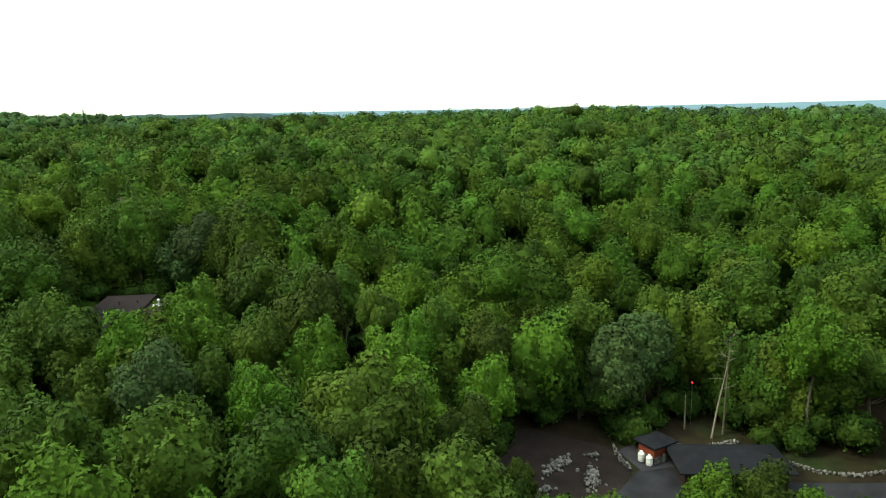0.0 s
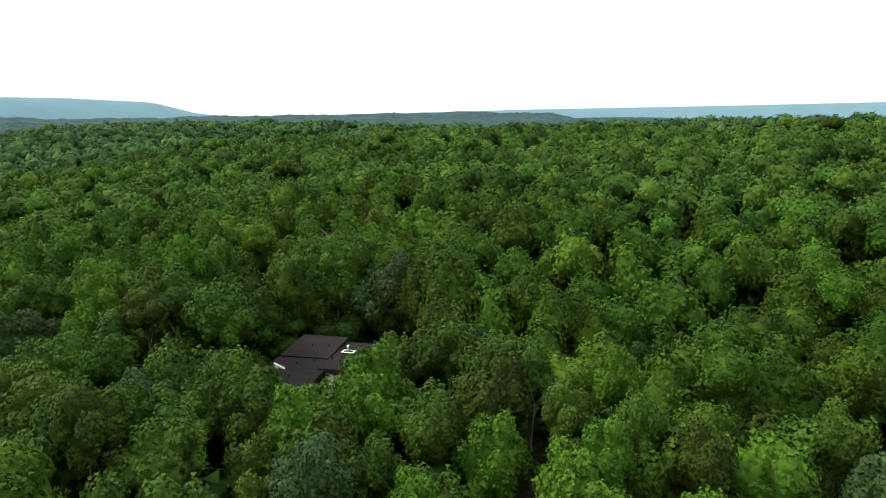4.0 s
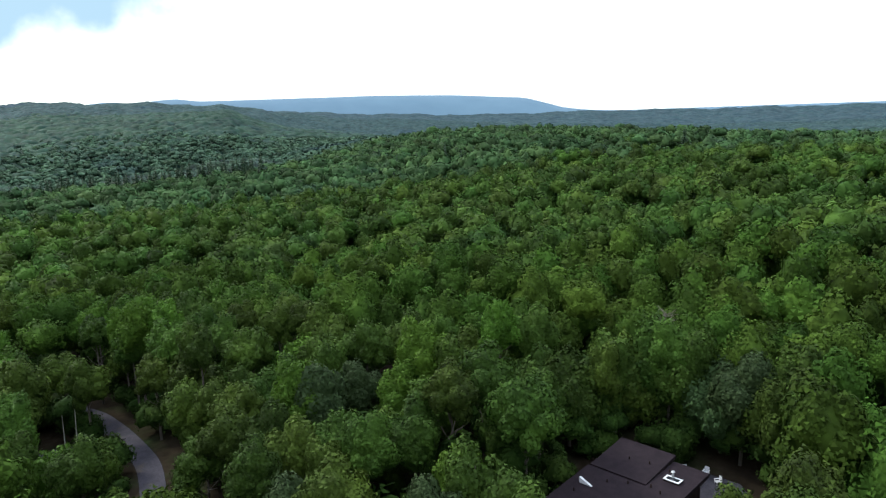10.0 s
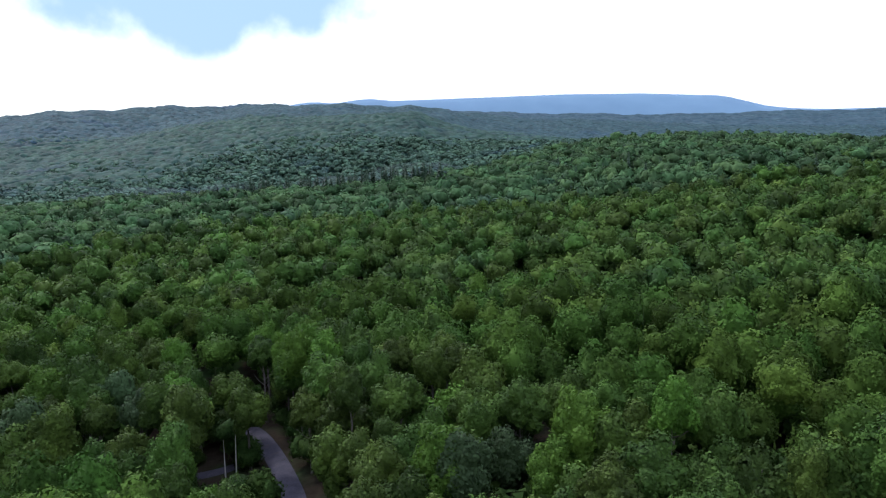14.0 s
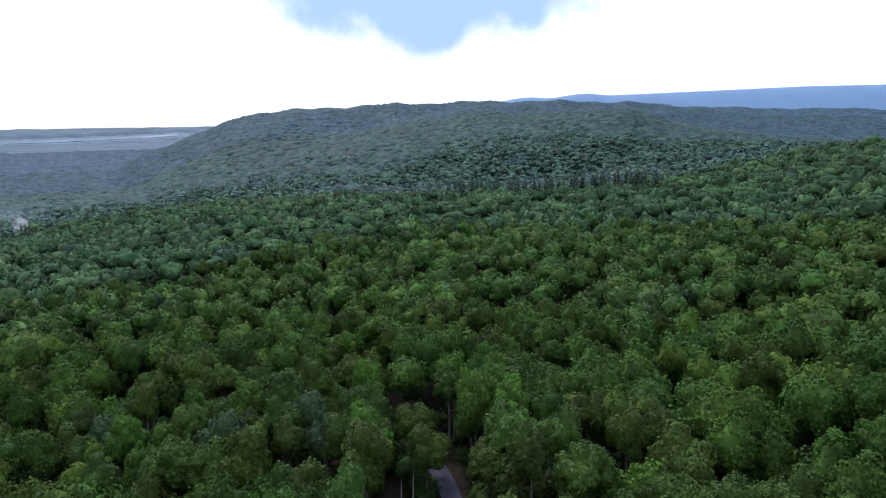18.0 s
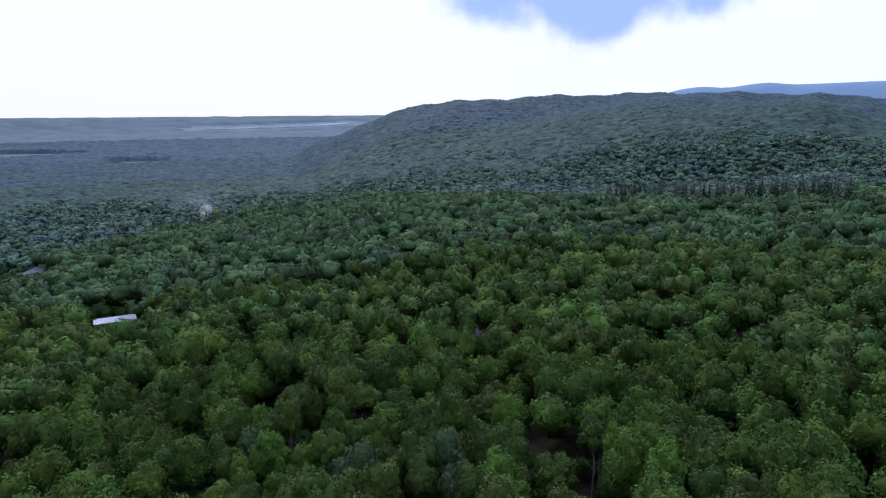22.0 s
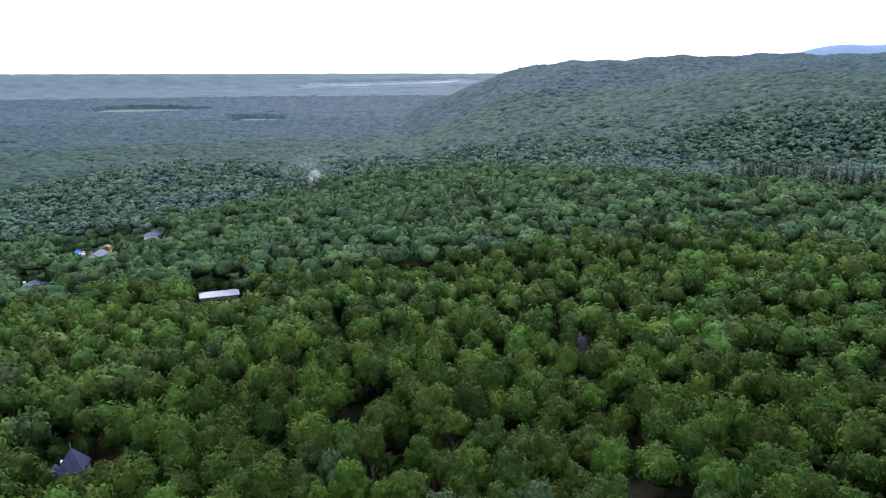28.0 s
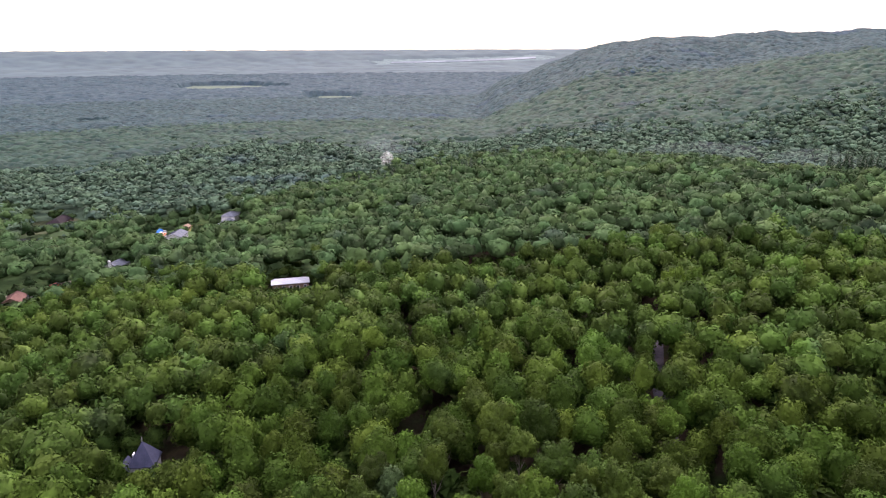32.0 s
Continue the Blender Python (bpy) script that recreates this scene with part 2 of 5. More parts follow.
# plain, horizon woods and mountain carry the haze as pale blue base colours
PLAIN_HAZED = material("plain_hazed", [(0.050, 0.078, 0.082), (0.058, 0.088, 0.090), (0.068, 0.098, 0.098)], 0.014, 0.95, bump=0, fine=0.06,
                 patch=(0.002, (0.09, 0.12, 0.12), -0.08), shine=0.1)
WOODS_HORIZON_HAZED = material("leaf_woods_horizon_hazed", [(0.032, 0.050, 0.060), (0.039, 0.060, 0.067), (0.047, 0.070, 0.074)], 0.01, 0.9, bump=0, vary=0.15, shine=0.05, tone=True)
MOUNTAIN_HAZED = material("mountain_hazed", [(0.068, 0.112, 0.158), (0.077, 0.124, 0.172)], 0.006, 0.95, bump=0, shine=0.1)


def link_mesh(name, verts, faces, mats, smooth=False, face_mats=None, tone=None):
    """One mesh object out of vertex and triangle or quad arrays."""
    me = bpy.data.meshes.new(name)
    v = np.asarray(verts, dtype=np.float32)
    f = np.asarray(faces, dtype=np.int32)
    k = f.shape[1]
    me.vertices.add(len(v))
    me.vertices.foreach_set("co", v.ravel())
    me.loops.add(f.size)
    me.loops.foreach_set("vertex_index", f.ravel())
    me.polygons.add(len(f))
    me.polygons.foreach_set("loop_start", np.arange(0, f.size, k, dtype=np.int32))
    for m in mats:
        me.materials.append(m)
    if face_mats is not None:
        me.polygons.foreach_set("material_index", np.asarray(face_mats, dtype=np.int32))
    me.polygons.foreach_set("use_smooth", np.full(len(f), smooth))
    if tone is not None:
        me.attributes.new("tone", "FLOAT", "POINT").data.foreach_set("value", np.asarray(tone, dtype=np.float32))
    me.update(calc_edges=True)
    return me


# ---- the lie of the land ----
HILLS = [(-40, 110, 60, 6.7), (30, 75, 50, -12.3), (-100, 75, 60, -2.0), (-20, 180, 70, -1.7), (-150, 20, 90, 3.8), (-270, 60, 120, -8.6),
         (-420, 60, 130, 15.5), (-480, 200, 120, -7.3), (-240, 400, 150, 10.2), (120, 400, 180, 18.8), (-440, 470, 160, 18.0), (-1010, 450, 230, 50.3),
         (-430, -100, 150, 8.2), (-200, -120, 130, -3.7), (-420, -260, 160, -17.3), (-1540, 1065, 350, 42.5), (-800, -300, 300, 6.5), (-740, 740, 200, -11.3),
         (-750, 100, 150, -5.3), (-650, 220, 110, -13.2), (-1050, 850, 200, -11.9), (-400, 800, 180, 7.1), (-140, 1500, 220, 23.0), (-900, -150, 180, -4.6),
         (200, 650, 250, -3.7), (0, -20, 70, 4.0), (300, -100, 250, -9.4),]
CENTRE = (-40.0, 70.0)


def smooth(a, b, x):
    t = np.clip((x - a) / (b - a), 0, 1)
    return t * t * (3 - 2 * t)


def land(x, y):
    """Height of the ground: a wooded slope with knolls, a plain to the south-west, a long ridge and a far mountain."""
    x, y = np.asarray(x, float), np.asarray(y, float)
    z = np.clip((x * 0.55 + y * 0.83) * 0.055, -48, 6) - 6
    for hx, hy, hr, hh in HILLS:
        z = z + hh * np.exp(-((x - hx) ** 2 + (y - hy) ** 2) / (2 * hr * hr))
    dx, dy = x - CENTRE[0], y - CENTRE[1]
    r = np.hypot(dx, dy)
    az = np.degrees(np.arctan2(-dx, dy))
    # the plain is raised to about the camera's height far out, so that it closes up with the horizon in view
    u = np.clip((r - 2300) / 2600, 0, 0.9999)
    far = 62 - 124 * np.maximum(r, 1) * (1 - u) / 2300
    side = smooth(2000, 2700, r)
    z = z * (1 - side) + np.maximum(far, -62) * side
    # the long ridge: low and far in the north, rising out of the valley into a blunt near end in the west
    crest = np.interp(az, [-5, 8, 15, 26, 33, 38, 45, 55, 68, 72, 76, 80, 84, 88, 91, 94, 96, 97.2, 99, 101.5, 104, 107],
                      [30, 48, 60, 62, 64, 64, 62, 76, 84, 88, 91, 90, 88.5, 84.5, 80.5, 76.5, 72, 67, 45, 18, -10, -48])
    crest = crest + 2 * np.sin(az * 0.9) + 1.5 * np.sin(az * 2.3 + 1)
    at = np.interp(az, [55, 66], [2560, 1600])
    foot = np.interp(az, [55, 66], [1500, 640])
    t = np.clip((r - foot) / (at - foot), 0, 1)
    top = (0.45 * t + 0.55 * t * t * (3 - 2 * t)) * (1 - smooth(at + 120, at + 900, r)) * smooth(-4, 10, az) * (1 - smooth(105, 107, az))
    top = top * (1 + 0.10 * np.sin(t * 9 + az * 0.35) * t * (1 - t) * 4)
    z = z + np.maximum(crest - z, 0) * top
    # the far mountain
    peak = np.interp(az, [-40, -10, 10, 24, 33, 35.5, 37.5, 40.7, 46.7, 53, 61, 65, 67.1, 68.8, 70.2, 71.6, 73.3, 75, 78, 84],
                     [80, 100, 114, 112, 108, 116, 134, 204, 228, 232, 218, 209, 205, 221, 209, 191, 204, 188, 122, 60])
    peak = peak + np.interp(az, [36, 42, 50, 60, 68, 76, 82], [0, 2, 8, 13, 19, 22, 0])
    up = smooth(3900, 4550, r) * (1 - smooth(4600, 4900, r) * 0.7)
    z = z + np.maximum(peak - z, 0) * up
    return z


def one_land(x, y):
    return float(land(x, y))


rings = np.concatenate([np.arange(0, 400, 5.0), 400 * (4950 / 400) ** (np.arange(0, 141) / 140)])
spokes = 420
ra, aa = np.meshgrid(rings, np.arange(spokes) * 2 * np.pi / spokes, indexing="ij")
gx, gy = CENTRE[0] - ra * np.sin(aa), CENTRE[1] + ra * np.cos(aa)
gz = land(gx, gy)
gv = np.stack([gx, gy, gz], -1).reshape(-1, 3)
i0 = (np.arange(len(rings) - 1)[:, None] * spokes + np.arange(spokes)[None]).ravel()
i1 = (np.arange(len(rings) - 1)[:, None] * spokes + (np.arange(spokes)[None] + 1) % spokes).ravel()
gf = np.stack([i0, i1, i1 + spokes, i0 + spokes], -1)
mid_r = (ra[:-1] + ra[1:]).ravel() / 2
mid_a = np.degrees(aa[:-1]).ravel() % 360
# rings take the haze-tinted colours, bluer with distance
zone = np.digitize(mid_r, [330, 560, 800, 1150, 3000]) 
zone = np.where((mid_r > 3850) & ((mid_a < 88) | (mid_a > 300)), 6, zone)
ground = tagged(new("ground", link_mesh("ground", gv, gf, [GROUND, WOODS_MID_HAZED, WOODS_FAR_HAZED, WOODS_HILL_HAZED, WOODS_REMOTE_HAZED, PLAIN_HAZED, MOUNTAIN_HAZED], True, zone, np.full(len(gv), 0.6))), "leaf-strewn forest floor on rolling hills, shade-dark near and haze-blue far", "ground", kind="structure")

# ---- trees ----
rng = np.random.default_rng(7)


def ico(level):
    bm = bmesh.new()
    bmesh.ops.create_icosphere(bm, subdivisions=level, radius=1.0)
    bm.verts.ensure_lookup_table()
    v = np.array([q.co[:] for q in bm.verts])
    f = np.array([[q.index for q in p.verts] for p in bm.faces])
    bm.free()
    return v, f


ICO1, ICO2, ICO3 = ico(1), ico(2), ico(3)


def unit(q):
    return q / np.linalg.norm(q, axis=1)[:, None]


def crown_arrays(seed, billows, sprigs, leaves, leaf, core, tall=0.9, loose=0.3, low=-0.45, ragged=0.06, puff=0.30):
    """A crown of about unit radius round its own middle: a domed mass of large billows and smaller sprigs, set with leaf sprays.
    low: how far down the sides the leaves go, as the sine of the angle."""
    g = np.random.default_rng(seed)

    def heads(n, lo):
        k = np.arange(n) + 0.5
        z = 1 - (1 - lo) * k / n
        a = k * 2.39996 + g.uniform(0, 6.3)
        q = np.stack([np.sqrt(1 - z * z) * np.cos(a), np.sqrt(1 - z * z) * np.sin(a), z], -1)
        return unit(q + g.normal(0, 0.5 / math.sqrt(n), q.shape))

    big, small = heads(billows, -0.4), heads(max(1, sprigs), -0.3)
    w1, w2 = 1.7 / math.sqrt(billows), 1.6 / math.sqrt(max(1, sprigs))
    h1, h2 = g.uniform(0.6, 1.15, billows), g.uniform(0.3, 1.3, max(1, sprigs))
    turn, sq = g.normal(0, 1.6, (3, 2)), g.uniform(0.86, 1.12, 2)

    def reach(d):
        a = np.sqrt(np.maximum(0, 2 - 2 * d @ big.T)) / w1
        r = 1 - puff + puff * (np.sqrt(np.maximum(0, 1 - a * a)) * h1).max(1)
        if sprigs:
            a = np.sqrt(np.maximum(0, 2 - 2 * d @ small.T)) / w2
            r = r + 0.10 * (np.sqrt(np.maximum(0, 1 - a * a)) * h2).max(1)
        return r * (1 + 0.09 * np.sin(d @ turn).sum(1))

    def skin(d):
        return d * reach(d)[:, None] * (sq[0], sq[1], tall)

    bv, bf = core
    v = skin(bv) * 0.89 * (1 + g.normal(0, 0.02, (len(bv), 1)))
    v[:, 2] = np.where(bv[:, 2] < low, v[:, 2] * 0.8, v[:, 2])
    f = bf[bv[bf][:, :, 2].mean(1) > -0.9]
    vs, fs = [v], [f]
    if leaves:
        d = g.normal(size=(leaves * 3, 3))
        d = unit(d)
        d = d[d[:, 2] > low + g.uniform(-0.15, 0.15, len(d))][:leaves]
        e1 = unit(np.cross(d, g.normal(size=d.shape)))
        e2 = np.cross(d, e1)
        p, q1, q2 = skin(d), skin(unit(d + 0.05 * e1)), skin(unit(d + 0.05 * e2))
        nrm = unit(np.cross(q1 - p, q2 - p))
        nrm = np.where((nrm * d).sum(1)[:, None] < 0, -nrm, nrm)
        p = p * (1 + g.normal(0, ragged, (len(p), 1)))
        nrm = unit(nrm + d * 0.15 + g.normal(0, loose, d.shape))
        t1 = unit(np.cross(nrm, g.normal(size=d.shape)))
        t2 = np.cross(nrm, t1)
        s = leaf * g.uniform(0.6, 1.4, (len(p), 1))
        a, b, e = p - t1 * s * 0.6 - t2 * s * 0.4, p + t1 * s * 0.6 - t2 * s * 0.25, p + t2 * s * 0.65 + nrm * s * g.uniform(-0.3, 0.25, (len(p), 1))
        vs.append(np.stack([a, b, e], 1).reshape(-1, 3))
        fs.append(np.arange(len(p) * 3).reshape(-1, 3) + len(v))
    return np.vstack(vs), np.vstack(fs)


def tube(points, radii, sides=7):
    pts = [Vector(p) for p in points]
    vs, fs = [], []
    for i, p in enumerate(pts):
        d = (pts[min(i + 1, len(pts) - 1)] - pts[max(i - 1, 0)]).normalized()
        a = d.orthogonal().normalized()
        b = d.cross(a)
        for k in range(sides):
            q = 2 * math.pi * k / sides
            vs.append(p + (a * math.cos(q) + b * math.sin(q)) * radii[i])
    for i in range(len(pts) - 1):
        for k in range(sides):
            fs.append((i * sides + k, i * sides + (k + 1) % sides, (i + 1) * sides + (k + 1) % sides, (i + 1) * sides + k))
    return np.array([v[:] for v in vs]), np.array(fs)


def trunk_mesh(seed, mat, height=10.0, limbs=6):
    g = random.Random(seed)
    zs = [-1.0, 0.2, 0.45 * height, 0.8 * height, height + 2.5]
    vs, fs = tube([(g.uniform(-.2, .2) * z / 5, g.uniform(-.2, .2) * z / 5, z) for z in zs], [0.34, 0.24, 0.18, 0.13, 0.05])
    vs, fs = [vs], [fs]
    n = len(vs[0])
    for k in range(limbs):
        a, z = k * 2.4 + g.random(), height * g.uniform(0.55, 0.95)
        out, up = g.uniform(1.4, 2.6), g.uniform(1.2, 2.8)
        v, f = tube([(0, 0, z), (out * .5 * math.cos(a), out * .5 * math.sin(a), z + up * .4),
                     (out * math.cos(a), out * math.sin(a), z + up)], [0.10, 0.07, 0.03], 5)
        vs.append(v)
        fs.append(f + n)
        n += len(v)
    return link_mesh("trunk", np.vstack(vs), np.vstack(fs), [mat], True)


# open ground: circles of (x, y, radius), the lane through the woods, the gaps in the canopy, and places cleared so that
# the camera sees the house, yard and fields
OPEN = [(-43, 92, 9.5), (-48, 97, 6.5), (-37, 83, 6), (-39.5, 101, 7), (-35, 101, 5), (-36, 77, 4), (12, 71, 7), (20, 70, 7), (29, 69, 8), (38, 69, 7),
        (47, 68, 6), (27, 76, 5), (33, 79, 4), (10, 62, 6), (20, 60, 8), (32, 60, 8), (44, 60, 8), (-118, 54, 6), (-125, 50, 5), (-221, 24, 5), (0, 127, 3),
        (-103, 106, 6), (-95, 97, 5), (-170, 24, 4), (-178, -5, 4), (-246, -34, 7), (-160, -65, 7), (-156, -71, 6), (-192, -63, 5),
        (-295, -108, 7), (-291, -102, 6), (-271, 23, 7), (-213, 118, 5), (-130, 105, 5)]
# where trees are kept low to fit the camera's view: (x, y, way towards the camera in degrees left of +y, half width,
# length, rise per metre)
VIEW_CAPS = [(-41, 91, 213, 6, 24, 0.50), (-41, 102, 212, 5, 24, 0.50), (26, 72, 160, 8, 42, 0.40), (36, 71, 153, 8, 42, 0.40), (15, 71, 168, 7, 40, 0.40), (46, 70, 147, 7, 36, 0.40), (-104, 58, 252, 5, 48, 0.40), (-122, 58, 258, 5, 40, 0.45), (-293, -107, 303, 11, 60, 0.30), (-415, -368, 319, 17.6, 98, 0.22), (-390, -246, 311, 11.2, 94, 0.25), (-378, -340, 319, 14.4, 94, 0.22), (-402, -272, 312, 11.2, 94, 0.25), (-432, -240, 307, 12.8, 94, 0.25), (-424, -258, 307, 12.8, 94, 0.25), (-322, -228, 316, 8, 68, 0.30), (-290, -237, 320, 9, 60, 0.27), (-266, -230, 322, 8, 60, 0.28), (-160, -65, 317, 6, 30, 0.62), (-985, -905, 315, 11.2, 102, 0.13)]
FAR_OPEN = [(-528, 142, 8), (-508, 158, 8), (-488, 174, 8), (-470, 190, 8), (-452, 207, 8), (-434, 224, 8), (-418, 240, 8), (-411, -373, 11.8), (-388, -367, 9.3), (-376, -335, 5.6), (-390, -246, 9.9), (-407, -274, 8.7), (-424, -256, 8.7), (-434, -241, 8.7), (-476, -292, 7.4), (-322, -229, 5.6), (-290, -236, 5.0), (-266, -230, 5.0), (-655, -266, 6), (-800, -180, 11.2), (-1780, -860, 70), (-1700, -820, 75), (-1630, -785, 60), (-2250, -1560, 150), (-2200, -1420, 150), (-2120, -1510, 130), (-2060, -1410, 130), (-980, -900, 25)] + [(-3762 - 61 * k, -1515 + 125 * k, 95) for k in range(7)]
LANE = [(-84, 50), (-96, 56.5), (-108, 60), (-118, 60.8), (-127, 61.2), (-139, 61), (-150, 58), (-166, 53), (-187, 49.7), (-208, 46),
        (-226, 44), (-240, 43), (-256, 42.5), (-275, 39)]


def lane_gap(x, y):
    """Distance to the lane's middle line."""
    best = np.full(np.shape(x), 1e9)
    for (ax, ay), (bx, by) in zip(LANE, LANE[1:]):
        l2 = (bx - ax) ** 2 + (by - ay) ** 2
        t = np.clip(((x - ax) * (bx - ax) + (y - ay) * (by - ay)) / l2, 0, 1)
        best = np.minimum(best, np.hypot(x - ax - t * (bx - ax), y - ay - t * (by - ay)))
    return best


def scatter(spacing, r_in, r_out, a_in=-38, a_out=146):
    n = int(r_out * 1.3 / spacing) + 2
    i, j = np.meshgrid(np.arange(-n, n + 1), np.arange(-n, n + 1))
    x = (i + 0.5 * (j % 2)) * spacing + rng.uniform(-.36, .36, i.shape) * spacing + CENTRE[0]
    y = j * spacing * 0.9 + rng.uniform(-.36, .36, i.shape) * spacing + CENTRE[1]
    x, y = x.ravel(), y.ravel()
    r = np.hypot(x - CENTRE[0], y - CENTRE[1])
    r = r * (1 + np.where(r > 300, 0.045, 0.0) * rng.normal(0, 1, r.shape)) * (1 + 0.13 * np.sin(x / 83 + y / 140) * np.sin(y / 71 - x / 190))
    if r_out > 3000:
        r = np.where(r > 2400, np.hypot(x - CENTRE[0], y - CENTRE[1]), r)
    keep = (r >= r_in) & (r < r_out) & (np.degrees(np.arctan2(-x, y + 10)) > a_in) & (np.degrees(np.arctan2(-48 - x, y - 48)) < a_out)
    for ox, oy, rad in OPEN + FAR_OPEN:
        keep &= np.hypot(x - ox, y - oy) > rad
    keep &= lane_gap(x, y) > np.where((x > -112) & (x < -90), 4.4, np.where((x > -143) & (x < -111), 3.2, 0.9))
    return x[keep], y[keep]


def view_cap(x, y, high):
    """The height that trees reach at x, y, given how tall they would grow; they are cut low where the camera looks past
    them.
    """
    high = np.array(high, float)
    for yx, yy, way, half, length, rise in VIEW_CAPS:
        ux_, uy_ = -math.sin(radians(way)), math.cos(radians(way))
        u, v = (x - yx) * ux_ + (y - yy) * uy_, (x - yx) * -uy_ + (y - yy) * ux_
        cap = np.maximum(2.5, one_land(yx, yy) - land(x, y) + 1.5 + rise * u)
        high = np.where((u > -2) & (u < length) & (np.abs(v) < half), np.minimum(high, cap), high)
    return high


def plant(variants, x, y, radius, height):
    """Joined crowns: arrays of one big mesh, variants shared out by chance."""
    vs, fs, ts, n = [], [], [], 0
    which = rng.integers(0, len(variants), len(x))
    for k, (bv, bf) in enumerate(variants):
        m = which == k
        if not m.any():
            continue
        xx, yy, rr, hh = x[m], y[m], radius[m], height[m]
        a = rng.uniform(0, 6.3, len(xx))
        ca, sa = np.cos(a)[:, None], np.sin(a)[:, None]
        px = xx[:, None] + rr[:, None] * (bv[None, :, 0] * ca - bv[None, :, 1] * sa)
        py = yy[:, None] + rr[:, None] * (bv[None, :, 0] * sa + bv[None, :, 1] * ca)
        top = bv[:, 2].max()
        low = view_cap(xx, yy, hh)
        rr = rr * np.clip(low / hh * 1.3, 0.3, 1.0)
        px = xx[:, None] + (px - xx[:, None]) * np.clip(low / hh * 1.3, 0.3, 1.0)[:, None]
        py = yy[:, None] + (py - yy[:, None]) * np.clip(low / hh * 1.3, 0.3, 1.0)[:, None]
        pz = (land(xx, yy) + low)[:, None] + rr[:, None] * (bv[None, :, 2] - top)
        vs.append(np.stack([px, py, pz], -1).reshape(-1, 3))
        fs.append((bf[None] + (np.arange(len(xx)) * len(bv))[:, None, None]).reshape(-1, 3) + n)
        ts.append(np.repeat(rng.random(len(xx)), len(bv)))
        n += len(xx) * len(bv)
    return np.vstack(vs), np.vstack(fs), np.concatenate(ts)


def growth(x, y):
    """How much taller or lower than usual the trees stand here, in metres."""
    return 1.7 * np.sin(x / 9.5 + 1.4 * np.sin(y / 21)) * np.sin(y / 8.0 - 1.2 * np.sin(x / 17)) + 1.3 * np.sin(x / 27 - y / 34 + 2)


NEAR_LINE = [(40, 76), (22, 50), (0, 56), (-25, 70), (-50, 84), (-80, 76), (-105, 66), (-135, 48), (-150, 18)]
x, y = scatter(7.1, 0, 295)
near = np.full(len(x), 1e9)
for (ax, ay), (bx, by) in zip(NEAR_LINE, NEAR_LINE[1:]):
    t = np.clip(((x - ax) * (bx - ax) + (y - ay) * (by - ay)) / ((bx - ax) ** 2 + (by - ay) ** 2), 0, 1)
    near = np.minimum(near, np.hypot(x - ax - t * (bx - ax), y - ay - t * (by - ay)))
order = np.argsort(near)
CLOSE = 255
near_xy = [(float(x[k]), float(y[k])) for k in order[:CLOSE]]
rest = order[CLOSE:]

YARD_TREES = [(21.2, 50.5, 3, 0.66, 13.0), (25.4, 51, 5, 0.66, 13.2), (28.6, 48.6, 3, 0.55, 12.2), (31.6, 48.6, 4, 0.6, 11.0), (7.2, 61.5, 5, 0.42, 6.5)]
KINDS = []
for k, (mat, tall, spread, label) in enumerate([
        (LEAF, 1.25, 0.30, "full leafy maple with a domed green crown"), (LEAF, 1.12, 0.36, "broad leafy maple with a lobed green crown"),
        (LEAF, 1.6, 0.32, "tall leafy maple standing close to its neighbours"), (LEAF_FRESH, 1.55, 0.38, "young maple with fresh light green leaves"),
        (LEAF_DULL, 1.3, 0.30, "oak with a dull grey-green crown"), (LEAF, 1.35, 0.32, "spreading leafy maple with a rounded top")]):
    cv, cf = crown_arrays(20 + k, (11, 14, 12, 18, 10, 12)[k], 80, 5600, 0.080, ICO3, tall, (0.20, 0.22, 0.22, 0.34, 0.20, 0.22)[k], -0.66, 0.045, spread + 0.07)
    KINDS.append((link_mesh("crown", cv * 4.3, cf, [mat], True), trunk_mesh(k, BARK), label, cv[:, 2].max() * 4.3))


def deciduous(kind, tx, ty, s, high, young=True):
    # young turns on the height cap along the camera's sight lines
    crown_me, trunk_me, label, top = KINDS[kind]
    low = float(view_cap(tx, ty, high)) if young else high
    s, high = s * min(1.0, max(0.35, 1.3 * low / high)), low
    tree = tagged(new("tree"), label, "tree", "trees of the wood")
    tree.matrix_world = pose(tx, ty, one_land(tx, ty), 0, 0, float(rng.uniform(0, 360)))
    tr = new("trunk", trunk_me)
    tr.parent = tree
    tr.scale = (1, 1, max(0.1, (high - 3.5) / 12.0))
    cr = new("crown", crown_me)
    cr.parent = tree
    cr.location, cr.scale = (0, 0, high - top * s), (s, s, s)


for tx, ty in near_xy:
    young = [.20, .19, .12, .28, .04, .17] if tx > -28 and ty < 78 else [.26, .26, .15, .08, .07, .18]
    deciduous(int(rng.choice(6, p=young)), tx, ty, float(rng.uniform(0.66, 1.12)), float(rng.uniform(12.6, 19.2) + growth(tx, ty)))
# the pale green group by the lane and one farther on
for tx, ty, s, high in ((-129, 67, 1.0, 22.5), (-132.5, 70.5, 0.9, 22), (-126, 71, 0.85, 21.5), (-135.5, 66.5, 0.8, 20.5), (-277, 46, 1.05, 18.5), (-281, 52, 0.9, 17)):
    deciduous(3, tx, ty, s, high)

# full trees that screen the house towards the south-east
for tx, ty, kind, s, high in ((-41.5, 71.5, 0, 0.95, 16), (-31.3, 65.6, 3, 0.9, 17), (-29.5, 78, 3, 0.95, 16.5), (-24.2, 88.2, 1, 1.0, 16), (-33.5, 71.5, 0, 0.85, 13.5), (-47, 75, 5, 0.9, 14)):
    deciduous(kind, tx, ty, s, high, False)

